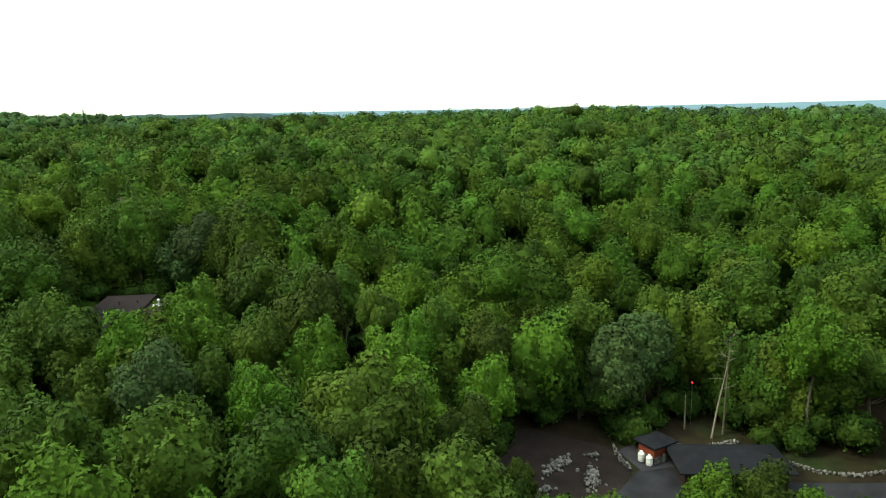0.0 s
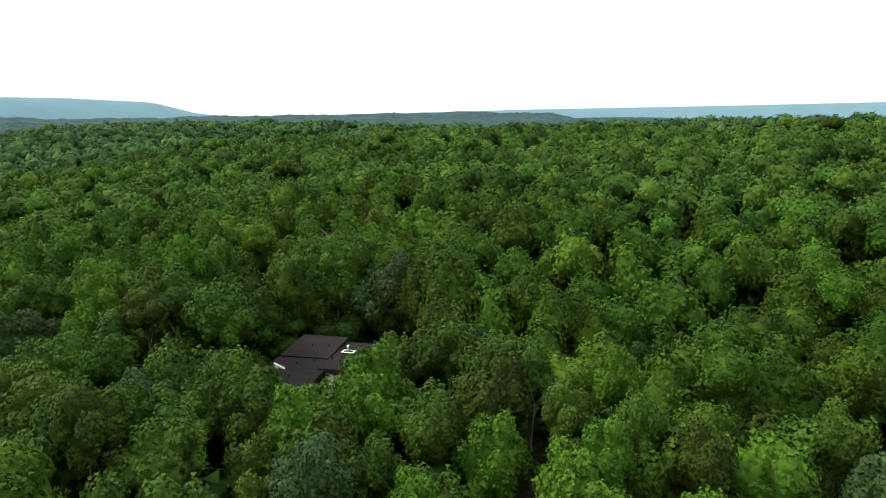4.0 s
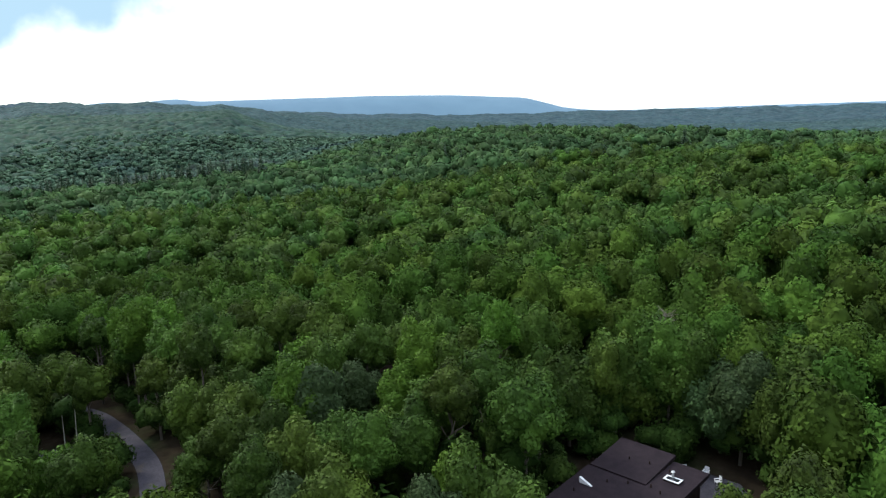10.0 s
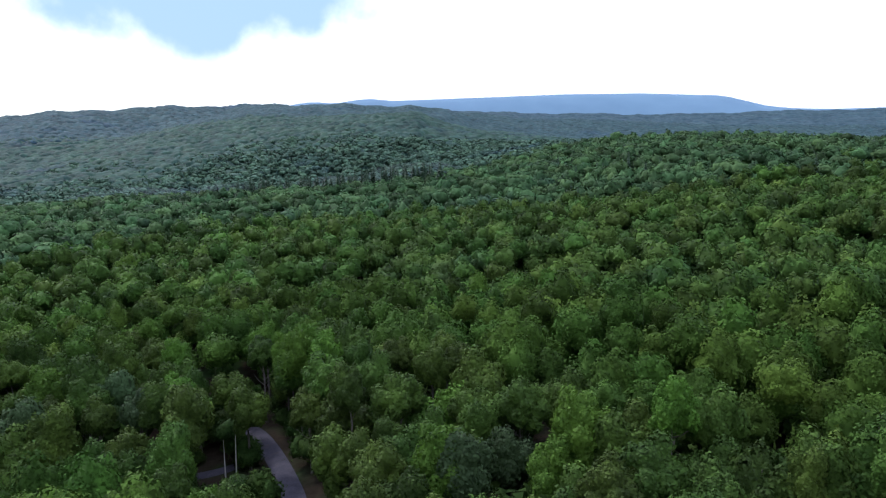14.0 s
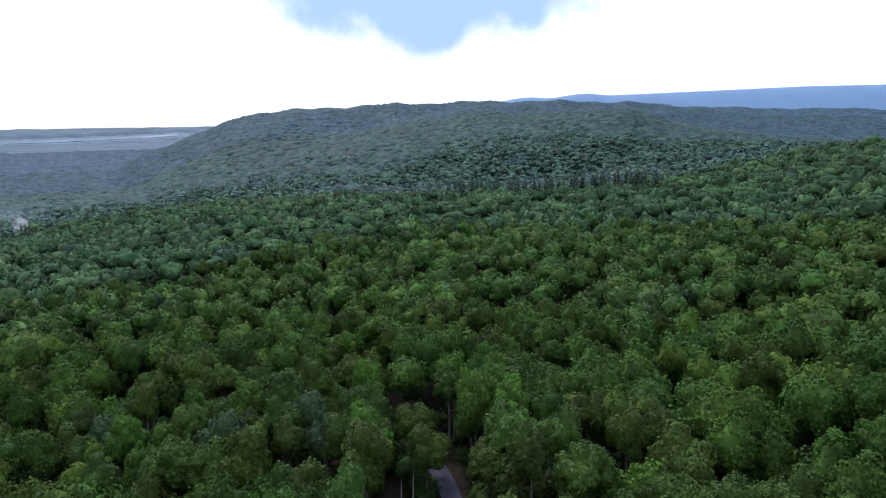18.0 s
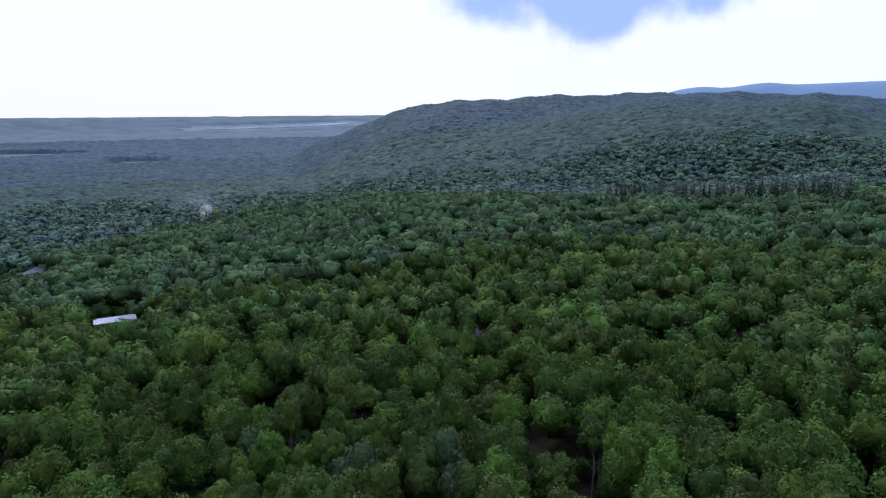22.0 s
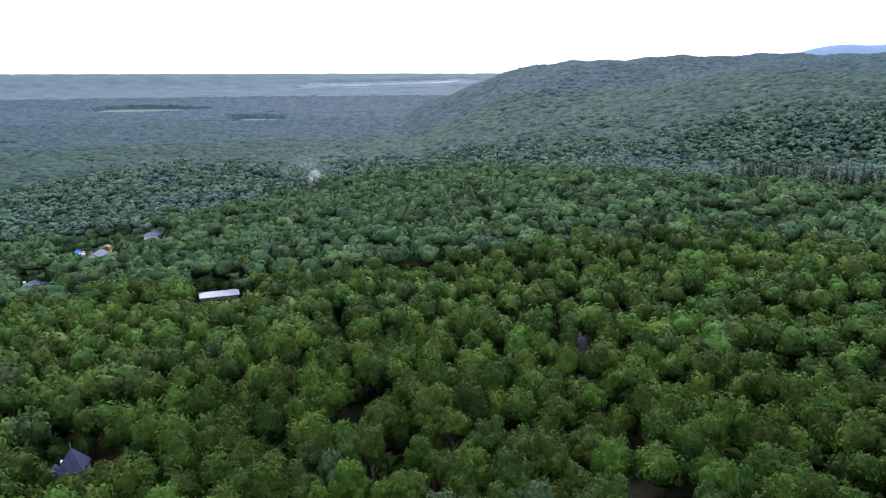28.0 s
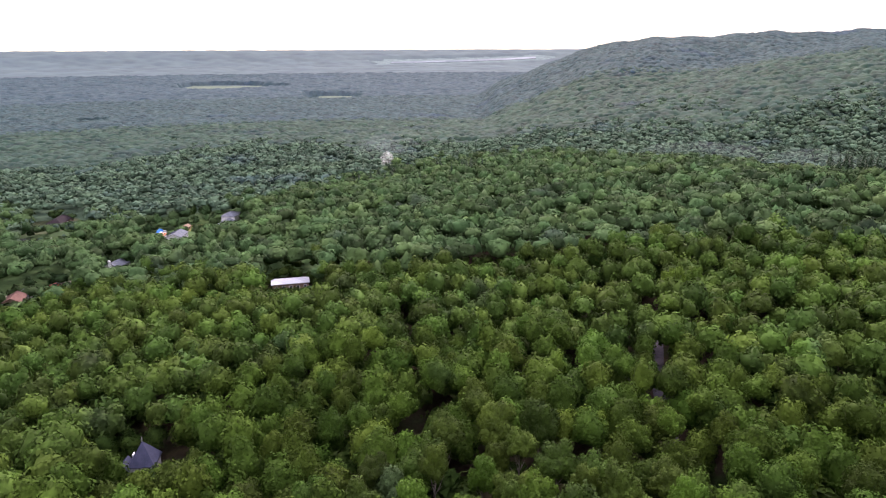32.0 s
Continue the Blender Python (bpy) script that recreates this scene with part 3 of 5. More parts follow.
# trees standing over the yard, close to the start of the flight
for tx, ty, kind, s, high in YARD_TREES:
    deciduous(kind, tx, ty, s, high, False)

rest_near, rest_far = rest[:800], rest[800:]
DENSE = [crown_arrays(40 + k, 11 + k % 4, 60, 2200, 0.092, ICO2, 1.15 + 0.15 * (k % 3), 0.24, -0.6, 0.045, 0.40) for k in range(5)]
CLUMPS = [crown_arrays(50 + k, 10 + k % 4, 40, 820, 0.128, ICO2, 1.15 + 0.15 * (k % 3), 0.20, -0.6, 0.045, 0.40) for k in range(6)]
for name, kinds, pick, label in (("grove", DENSE, rest_near[:300], "leafy crowns of the wood round the clearings"), ("woodland", CLUMPS, rest_near[300:], "leafy crowns of the wood on the near slope")):
    mx, my = x[pick], y[pick]
    v, f, tone = plant(kinds, mx, my, rng.uniform(3.1, 5.0, len(mx)), rng.uniform(12.8, 19.2, len(mx)) + growth(mx, my))
    tagged(new(name, link_mesh(name, v, f, [WOODS_NEAR], True, tone=tone)), label, "forest", kind="stuff")
MIDS = [crown_arrays(60 + k, 8 + k % 4, 22, 310, 0.19, ICO2, 1.05 + 0.15 * (k % 3), 0.17, -0.45, 0.05, 0.42) for k in range(8)]
mx, my = x[rest_far], y[rest_far]
v, f, tone = plant(MIDS, mx, my, rng.uniform(3.1, 5.0, len(mx)), rng.uniform(12.8, 19.2, len(mx)) + growth(mx, my))
tagged(new("forest", link_mesh("forest", v, f, [WOODS], True, tone=tone)), "dense green deciduous forest canopy", "forest", kind="stuff")

lx, ly = scatter(6.6, 0, 320)
inside = lane_gap(lx, ly) > 12
for ox, oy, rad in OPEN:
    inside &= np.hypot(lx - ox, ly - oy) > rad + 11
lx, ly = lx[inside], ly[inside]
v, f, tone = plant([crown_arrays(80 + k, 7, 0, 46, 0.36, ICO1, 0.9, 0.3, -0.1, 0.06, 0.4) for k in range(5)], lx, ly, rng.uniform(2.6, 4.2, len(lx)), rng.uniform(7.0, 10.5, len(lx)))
tagged(new("understory", link_mesh("understory", v, f, [SHADE_LEAF], True, tone=tone)), "lower leaves under the forest canopy, coloured dark for shade", "forest", kind="stuff")

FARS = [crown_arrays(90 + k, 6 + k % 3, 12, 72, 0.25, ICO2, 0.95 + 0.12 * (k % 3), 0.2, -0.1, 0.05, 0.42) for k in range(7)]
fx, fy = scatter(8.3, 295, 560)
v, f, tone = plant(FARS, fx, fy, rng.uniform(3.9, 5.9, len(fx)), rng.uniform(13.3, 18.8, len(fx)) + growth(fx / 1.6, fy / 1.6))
tagged(new("far_forest", link_mesh("far_forest", v, f, [WOODS_MID_HAZED], True, tone=tone)), "far green forest canopy on rolling slopes", "forest", kind="stuff")
# far crowns flattened and evened in height so contrast drops as in haze
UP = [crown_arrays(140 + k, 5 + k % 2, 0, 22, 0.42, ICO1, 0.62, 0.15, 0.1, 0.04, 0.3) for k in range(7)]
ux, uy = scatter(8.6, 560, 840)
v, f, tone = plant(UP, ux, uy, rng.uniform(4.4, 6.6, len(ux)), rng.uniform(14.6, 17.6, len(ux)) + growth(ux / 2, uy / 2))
tagged(new("slope_woods", link_mesh("slope_woods", v, f, [WOODS_FAR_HAZED], True, tone=tone)), "wooded slopes beyond the near crest", "forest", kind="stuff")


def canopy(name, mat, r0, r1, step, across, gap, dome, high, label, start=-40):
    """The closed roof of far woods: one sheet of domed crowns, about gap metres apart, that follows the land and dips where the ground is open."""
    rr = np.arange(r0, r1 + step, step)
    aa = np.radians(np.arange(start, 150, across))
    q, w = np.meshgrid(rr, aa, indexing="ij")
    q = q + rng.uniform(-0.3, 0.3, q.shape) * step
    w = w + rng.uniform(-0.3, 0.3, w.shape) * math.radians(across)
    cx, cy = CENTRE[0] - q * np.sin(w), CENTRE[1] + q * np.cos(w)
    gi, gj = np.floor(cx / gap), np.floor(cy / gap)
    best, hue = np.full(q.shape, -9.0), np.zeros(q.shape)
    for di in (-1, 0, 1):
        for dj in (-1, 0, 1):
            i, j = gi + di, gj + dj
            h1, h2, h3, h4 = (np.modf(np.abs(np.sin(i * ka + j * kb + kc) * 43758.5453))[0] for ka, kb, kc in ((12.99, 78.23, 0.3), (39.35, 11.14, 1.7), (73.16, 52.24, 4.1), (27.17, 91.73, 2.9)))
            d2 = ((cx - (i + 0.1 + 0.8 * h1) * gap) ** 2 + (cy - (j + 0.1 + 0.8 * h2) * gap) ** 2) / (gap * (0.52 + 0.26 * h3)) ** 2
            top = dome * (np.sqrt(np.maximum(0, 1 - d2)) * (0.75 + 0.5 * h3) + 0.5 * h4)
            top = np.where(d2 < 1, top, -0.2 * dome * np.minimum(d2 - 1, 2))
            hue = np.where(top > best, h4 * 0.6 + h1 * 0.4, hue)
            best = np.maximum(best, top)
    cz = land(cx, cy) + high - 4 * (1 - smooth(735, 860, q)) + best
    shut = np.ones(q.shape, bool)
    for ox, oy, rad in FAR_OPEN:
        shut &= np.hypot(cx - ox, cy - oy) > rad + 0.4 * step
    cz = np.where(shut, cz, land(cx, cy) - 2.5)
    cz[0] = land(cx[0], cy[0]) - 1
    n = len(aa)
    k = (np.arange(len(rr) - 1)[:, None] * n + np.arange(n - 1)[None]).ravel()
    me = link_mesh(name, np.stack([cx, cy, cz], -1).reshape(-1, 3), np.stack([k, k + 1, k + n + 1, k + n], -1), [mat], True, tone=hue.ravel())
    return tagged(new(name, me), label, "forest", kind="stuff")


# each sheet takes its zone's haze-tinted leaf colour
canopy("hill_canopy", WOODS_HILL_HAZED, 735, 1180, 2.9, 0.19, 8.5, 4.4, 11.0, "closed canopy of the wooded hills across the valley")
canopy("ridge_canopy", WOODS_DIM_HAZED, 1145, 1810, 3.5, 0.16, 8.5, 4.4, 11.0, "closed canopy of the long wooded ridge")
canopy("distant_canopy", WOODS_REMOTE_HAZED, 1750, 3340, 9.0, 0.24, 21.0, 6.5, 8.0, "distant woodland on the plain")
canopy("horizon_canopy", WOODS_HORIZON_HAZED, 3280, 4700, 30.0, 0.45, 70.0, 5.0, 4.0, "remote woodland on the plain up to the horizon", 92)

ex, ey = [], []
for ox, oy, rad in FAR_OPEN:
    if ox > -1000:
        for k in range(int(3 + rad * 1.6)):
            a, out = rng.uniform(0, 6.3), rad + rng.uniform(0.0, 7.0)
            ex.append(ox + out * math.cos(a))
            ey.append(oy + out * math.sin(a))
ex, ey = np.array(ex), np.array(ey)
free = np.ones(len(ex), bool)
for ox, oy, rad in FAR_OPEN:
    free &= np.hypot(ex - ox, ey - oy) > rad - 0.5
ex, ey = ex[free], ey[free]
v, f, tone = plant(FARS, ex, ey, rng.uniform(2.6, 4.4, len(ex)), rng.uniform(5.0, 9.5, len(ex)))
tagged(new("hedge_woods", link_mesh("hedge_woods", v, f, [WOODS_MID_HAZED], True, tone=tone)), "low trees and bushes round the yards and fields", "bushes", kind="stuff")

# ---- undergrowth at the forest's open edges ----
SHRUBS = [crown_arrays(150 + k, 7, 14, 400, 0.13, ICO2, 1.0, 0.5, -0.5, 0.08, 0.4) for k in range(5)]
sx, sy = [], []
g = np.random.default_rng(31)
for ox, oy, rad in OPEN:
    n = int(rad * 4.5)
    a, out = g.uniform(0, 6.3, n), rad + g.uniform(0.5, 7.0, n)
    sx.extend(ox + out * np.cos(a))
    sy.extend(oy + out * np.sin(a))
for (ax, ay), (bx, by) in zip(LANE, LANE[1:]):
    for k in range(9):
        u, off = g.random(), g.choice([-1, 1]) * g.uniform(3.8, 8.0)
        l = math.hypot(bx - ax, by - ay)
        sx.append(ax + u * (bx - ax) - off * (by - ay) / l)
        sy.append(ay + u * (by - ay) + off * (bx - ax) / l)
sx, sy = np.array(sx), np.array(sy)
free = np.ones(len(sx), bool)
for ox, oy, rad in OPEN:
    free &= np.hypot(sx - ox, sy - oy) > rad
free &= lane_gap(sx, sy) > 3.6
sx, sy = sx[free], sy[free]
sr = g.uniform(1.4, 2.9, len(sx))
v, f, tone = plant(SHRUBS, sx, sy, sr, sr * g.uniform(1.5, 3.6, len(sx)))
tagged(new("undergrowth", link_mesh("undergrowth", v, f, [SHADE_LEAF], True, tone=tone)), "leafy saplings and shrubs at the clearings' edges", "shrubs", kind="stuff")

# ---- helpers for built things ----


def part(name, bm, mat, parent, label=""):
    me = bpy.data.meshes.new(name)
    bm.to_mesh(me)
    bm.free()
    me.materials.append(mat)
    ob = new(name, me)
    ob.parent = parent
    return tagged(ob, label)


def box(x0, x1, y0, y1, z0, z1, bevel=0.0, bm=None):
    bm = bm or bmesh.new()
    m = Matrix.Translation(((x0 + x1) / 2, (y0 + y1) / 2, (z0 + z1) / 2)) @ Matrix.Diagonal((x1 - x0, y1 - y0, z1 - z0, 1))
    made = bmesh.ops.create_cube(bm, size=1.0, matrix=m)
    if bevel:
        bmesh.ops.bevel(bm, geom=list({e for q in made["verts"] for e in q.link_edges}), offset=bevel, segments=2, affect="EDGES", profile=0.5)
    return bm


def solid(verts, faces):
    bm = bmesh.new()
    vs = [bm.verts.new(q) for q in verts]
    for f in faces:
        bm.faces.new([vs[k] for k in f])
    bmesh.ops.recalc_face_normals(bm, faces=bm.faces)
    return bm


def rod(r0, r1, z0, z1, x=0.0, y=0.0, sides=10, bm=None):
    bm = bm or bmesh.new()
    bmesh.ops.create_cone(bm, cap_ends=True, segments=sides, radius1=r0, radius2=r1, depth=z1 - z0, matrix=Matrix.Translation((x, y, (z0 + z1) / 2)))
    return bm


def gable_roof(w, d, z, rise, over, thick=0.22):
    """A ridged roof along x over a plan w by d."""
    a, b = w / 2 + over, d / 2 + over
    lo = z - rise * over / (d / 2)
    v = [(-a, -b, lo), (a, -b, lo), (a, 0, z + rise), (-a, 0, z + rise), (-a, b, lo), (a, b, lo)]
    v += [(x, y, q + thick) for x, y, q in v]
    return solid(v, [(0, 1, 2, 3), (3, 2, 5, 4), (6, 7, 8, 9), (9, 8, 11, 10), (0, 1, 7, 6), (4, 5, 11, 10), (0, 3, 9, 6), (3, 4, 10, 9), (1, 2, 8, 7), (2, 5, 11, 8)])


def hip_roof(w, d, z, rise, over, thick=0.2):
    a, b = w / 2 + over, d / 2 + over
    r = max(0.05, a - b)
    v = [(-a, -b, z), (a, -b, z), (a, b, z), (-a, b, z), (-a, -b, z + thick), (a, -b, z + thick), (a, b, z + thick), (-a, b, z + thick),
         (-r, 0, z + rise), (r, 0, z + rise)]
    return solid(v, [(0, 1, 2, 3), (0, 1, 5, 4), (1, 2, 6, 5), (2, 3, 7, 6), (3, 0, 4, 7), (4, 5, 9, 8), (6, 7, 8, 9), (5, 6, 9), (7, 4, 8)])


BARK_BIRCH = material("bark_birch", [(0.16, 0.15, 0.14), (0.26, 0.25, 0.23)], 2.0, 0.85, bump=0.3, shine=0.08)
BARK_GREY = material("bark_grey", [(0.10, 0.085, 0.08), (0.17, 0.15, 0.14)], 2.0, 0.9, bump=0.3, shine=0.08)
# set darker than brown shingles are, with the wooded hollow's shade in the colour
ROOF_BROWN = material("roof_shingle_brown", [(0.008, 0.006, 0.008), (0.014, 0.010, 0.013)], 1.2, 0.9, fine=9.0, bump=0.4, bump_scale=8, shine=0.08)
ROOF_RUST = material("roof_rust", [(0.06, 0.035, 0.03), (0.11, 0.06, 0.05)], 0.8, 0.9, fine=5.0, bump=0.3, shine=0.08)
ROOF_BLACK = material("roof_shingle_black", [(0.004, 0.0045, 0.007), (0.008, 0.0085, 0.013)], 1.0, 0.85, fine=9.0, bump=0.4, bump_scale=8, shine=0.08)
ROOF_GREY = material("roof_shingle_grey", [(0.05, 0.06, 0.075), (0.09, 0.10, 0.12)], 0.8, 0.85, fine=6.0, bump=0.3, bump_scale=8, shine=0.08)
ROOF_TIN = material("roof_tin", [(0.20, 0.22, 0.25), (0.30, 0.31, 0.34)], 0.5, 0.5, metal=0.0, fine=3.0, bump=0.2, stretch=(4, 0.3, 1))
SLATE = material("roof_slate_blue", [(0.02, 0.024, 0.045), (0.034, 0.038, 0.065)], 0.8, 0.6, fine=6.0, bump=0.3, bump_scale=8, shine=0.08)
SOLAR = material("solar_panel", [(0.012, 0.016, 0.035), (0.02, 0.025, 0.05)], 0.8, 0.2, bump=0)
TIMBER = material("timber_dark", [(0.010, 0.007, 0.007), (0.021, 0.014, 0.012)], 1.5, 0.85, fine=8.0, bump=0.4, stretch=(1, 1, 0.2), shine=0.08)
TIMBER_RED = material("timber_red", [(0.075, 0.018, 0.012), (0.14, 0.035, 0.02)], 1.5, 0.8, fine=8.0, bump=0.4, stretch=(0.3, 0.3, 2), shine=0.08)
WHITE = material("white_paint", [(0.48, 0.50, 0.54), (0.64, 0.66, 0.69)], 0.6, 0.6, fine=4.0, bump=0.1)
SIDING = material("white_siding", [(0.34, 0.35, 0.38), (0.52, 0.53, 0.54)], 0.5, 0.7, fine=3.0, bump=0.3, stretch=(0.2, 0.2, 5))
BRICKY = material("brown_siding", [(0.12, 0.08, 0.06), (0.2, 0.15, 0.11)], 0.7, 0.85, fine=3.0, bump=0.3, shine=0.08)
STONE = material("pale_stone", [(0.035, 0.033, 0.037), (0.08, 0.076, 0.08), (0.17, 0.16, 0.165)], 2.0, 0.9, fine=6.0, vary=0.35, bump=0.5, shine=0.08)
# gravel lowered below its own tone to hold the clearings' shade
GRAVEL = material("gravel_lane", [(0.020, 0.019, 0.025), (0.034, 0.032, 0.041)], 0.6, 0.95, fine=5.0, bump=0.5, bump_scale=9,
                  patch=(0.35, (0.034, 0.031, 0.030), 0.0), shine=0.08)
ASPHALT = material("asphalt", [(0.010, 0.010, 0.014), (0.019, 0.019, 0.025)], 0.5, 0.85, fine=12.0, bump=0.4, bump_scale=14, shine=0.08)
# the yard's shade and its violet cast are put into this earth colour
DIRT = material("bare_dirt_shaded", [(0.008, 0.006, 0.007), (0.015, 0.011, 0.011)], 0.5, 0.95, fine=4.0, bump=0.5, bump_scale=5, shine=0.08)
SAND = material("pale_dirt", [(0.14, 0.12, 0.11), (0.22, 0.2, 0.18)], 0.25, 0.95, fine=2.0, bump=0.3, shine=0.08)
LAWN = material("dry_lawn", [(0.07, 0.075, 0.022), (0.11, 0.105, 0.032), (0.06, 0.085, 0.02)], 0.12, 0.95, fine=1.5, bump=0.3, shine=0.08)
LAWN_DULL = material("dull_lawn", [(0.030, 0.042, 0.02), (0.045, 0.055, 0.026)], 0.12, 0.95, fine=1.5, bump=0.3, shine=0.08)
WATER = material("pond_water", [(0.05, 0.06, 0.065), (0.08, 0.09, 0.095)], 0.3, 0.12, bump=0.05)
# verge grass with the roadside shade put into its base colour
GRASS = material("shaded_grass", [(0.022, 0.035, 0.012), (0.035, 0.055, 0.016)], 0.4, 0.95, fine=3.0, bump=0.5, shine=0.08)
# far field tones are kept close to the haze-tinted woods and plain
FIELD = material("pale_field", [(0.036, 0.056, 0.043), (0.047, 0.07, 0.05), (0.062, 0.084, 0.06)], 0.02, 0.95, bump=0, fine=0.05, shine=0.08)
FIELD_WHITE = material("pale_blue_field", [(0.05, 0.075, 0.09), (0.16, 0.18, 0.20)], 0.003, 0.95, bump=0, fine=0.02, shine=0.08)
GLASS = material("dark_glass", [(0.012, 0.014, 0.018), (0.02, 0.022, 0.028)], 0.5, 0.08, bump=0)
METAL = material("dull_metal", [(0.3, 0.31, 0.33), (0.45, 0.46, 0.48)], 3.0, 0.4, metal=0.7, bump=0.1)
RUBBER = material("tyre", [(0.012, 0.012, 0.012), (0.02, 0.02, 0.02)], 3.0, 0.9, bump=0)
CARS = [material("car_" + n, [c, tuple(min(1, q * 1.15) for q in c)], 0.5, 0.3, bump=0) for n, c in
        (("white", (0.7, 0.71, 0.73)), ("silver", (0.36, 0.38, 0.4)), ("red", (0.28, 0.03, 0.02)), ("dark", (0.03, 0.032, 0.04)), ("orange", (0.45, 0.13, 0.03)))]
TARP = material("blue_tarp", [(0.02, 0.13, 0.45), (0.03, 0.18, 0.55)], 0.8, 0.5, bump=0.4)


def laid(name, label, category, mat, outline, lift=0.08, step=2.0, kind="structure"):
    """A sheet that follows the ground inside a convex outline, with a thin rim."""
    cx, cy = sum(p[0] for p in outline) / len(outline), sum(p[1] for p in outline) / len(outline)
    n, rings = len(outline), max(2, int(max(math.hypot(p[0] - cx, p[1] - cy) for p in outline) / step))
    pts = []
    for k in range(n):
        (ax, ay), (bx, by) = outline[k], outline[(k + 1) % n]
        m = max(2, int(math.hypot(bx - ax, by - ay) / step))
        pts += [(ax + (bx - ax) * q / m, ay + (by - ay) * q / m) for q in range(m)]
    px, py = np.array([p[0] for p in pts]), np.array([p[1] for p in pts])
    vs, fs, m = [], [], len(pts)
    for q in range(rings + 1):
        u = max(q / rings, 0.001)
        xx, yy = cx + (px - cx) * u, cy + (py - cy) * u
        vs.append(np.stack([xx, yy, land(xx, yy) + lift], -1))
    vs.append(np.stack([px, py, land(px, py) - 0.3], -1))
    for q in range(rings + 1):
        for k in range(m):
            fs.append((q * m + k, q * m + (k + 1) % m, (q + 1) * m + (k + 1) % m, (q + 1) * m + k))
    return tagged(new(name, link_mesh(name, np.vstack(vs), fs, [mat], False)), label, category, kind=kind)


def ribbon(name, label, mat, line, width, lift=0.09):
    """A road along a line of points, following the ground."""
    fine = []
    for (ax, ay), (bx, by) in zip(line, line[1:]):
        n = max(2, int(math.hypot(bx - ax, by - ay) / 1.5))
        fine += [(ax + (bx - ax) * k / n, ay + (by - ay) * k / n) for k in range(n)]
    fine.append(line[-1])
    p = np.array(fine)
    for _ in range(6):
        p[1:-1] = (p[:-2] + 2 * p[1:-1] + p[2:]) / 4
    d = np.gradient(p, axis=0)
    d /= np.linalg.norm(d, axis=1)[:, None]
    side = np.stack([-d[:, 1], d[:, 0]], -1)
    offs = (-0.5, -0.22, 0.0, 0.22, 0.5)
    vs = []
    for o in offs:
        q = p + side * o * width
        vs.append(np.stack([q[:, 0], q[:, 1], land(q[:, 0], q[:, 1]) + lift + (0.05 if o == 0 else 0) - (0.04 if abs(o) == 0.5 else 0)], -1))
    n = len(p)
    fs = [(r * n + k, r * n + k + 1, (r + 1) * n + k + 1, (r + 1) * n + k) for r in range(len(offs) - 1) for k in range(n - 1)]
    return tagged(new(name, link_mesh(name, np.vstack(vs), fs, [mat], True)), label, "road", kind="structure")


# ---- the lane, drives and bare ground ----
ribbon("road_lane", "narrow grey gravel lane through the woods", GRAVEL, LANE, 3.5)
ribbon("road_branch", "short gravel drive turning off the lane", GRAVEL, [(-129, 60), (-127.5, 56), (-127, 52), (-129, 46)], 2.8, 0.075)
laid("lawn_verge", "dim mown grass beside the lane", "grass", GRASS, [(-112, 57.2), (-120, 57.6), (-125, 54), (-121, 50), (-113, 51)], 0.06)
laid("pavement_yard", "dark asphalt yard before the shed", "yard", ASPHALT, [(15, 62), (33, 60), (50, 63), (50, 68.6), (36, 70), (27, 73.2), (21.8, 72.2), (18.5, 68)], 0.07)
laid("ground_dirt", "bare earth by the rock heaps, darkened for shade", "earth", DIRT, [(4, 76), (5, 67), (12, 63), (18, 67), (21, 72), (19, 77), (10, 80)], 0.05)
laid("pavement_apron", "pale gravel apron round the shed", "yard", GRAVEL, [(20.3, 76), (22, 71.8), (27, 73.2), (33, 75), (33, 77), (24, 79)], 0.09)

# ---- loose stones ----


def stone_meshes(count):
    made = []
    for k in range(count):
        v = ICO2[0] * (1 + 0.16 * np.sin(ICO2[0] @ np.random.default_rng(k).normal(0, 2.4, (3, 1)))) * np.random.default_rng(k + 50).uniform(0.6, 1.0, 3)
        made.append(link_mesh("stone", v, ICO2[1], [STONE]))
    return made


STONES = stone_meshes(6)


def stone_wall(label, line, rows, size, seed, wobble=0.15):
    g = random.Random(seed)
    wall = tagged(new("stone_wall"), label, "stone wall", "stone walls of the yard")
    bx, by = line[0]
    wall.matrix_world = pose(bx, by, one_land(bx, by))
    for (ax, ay), (cx, cy) in zip(line, line[1:]):
        l = math.hypot(cx - ax, cy - ay)
        n = int(l / (size * 1.25))
        for r in range(rows):
            for k in range(n):
                u = (k + 0.5 * (r % 2) + g.uniform(-.25, .25)) / n
                px, py = ax + (cx - ax) * u + g.uniform(-wobble, wobble), ay + (cy - ay) * u + g.uniform(-wobble, wobble)
                s = size * g.uniform(0.55, 1.0)
                st = new("stone", g.choice(STONES))
                st.parent = wall
                st.matrix_local = pose(px - bx, py - by, one_land(px, py) - one_land(bx, by) + size * (0.35 + 0.8 * r), g.uniform(0, 360), g.uniform(0, 360), g.uniform(0, 360)) @ Matrix.Scale(s, 4)
    return wall


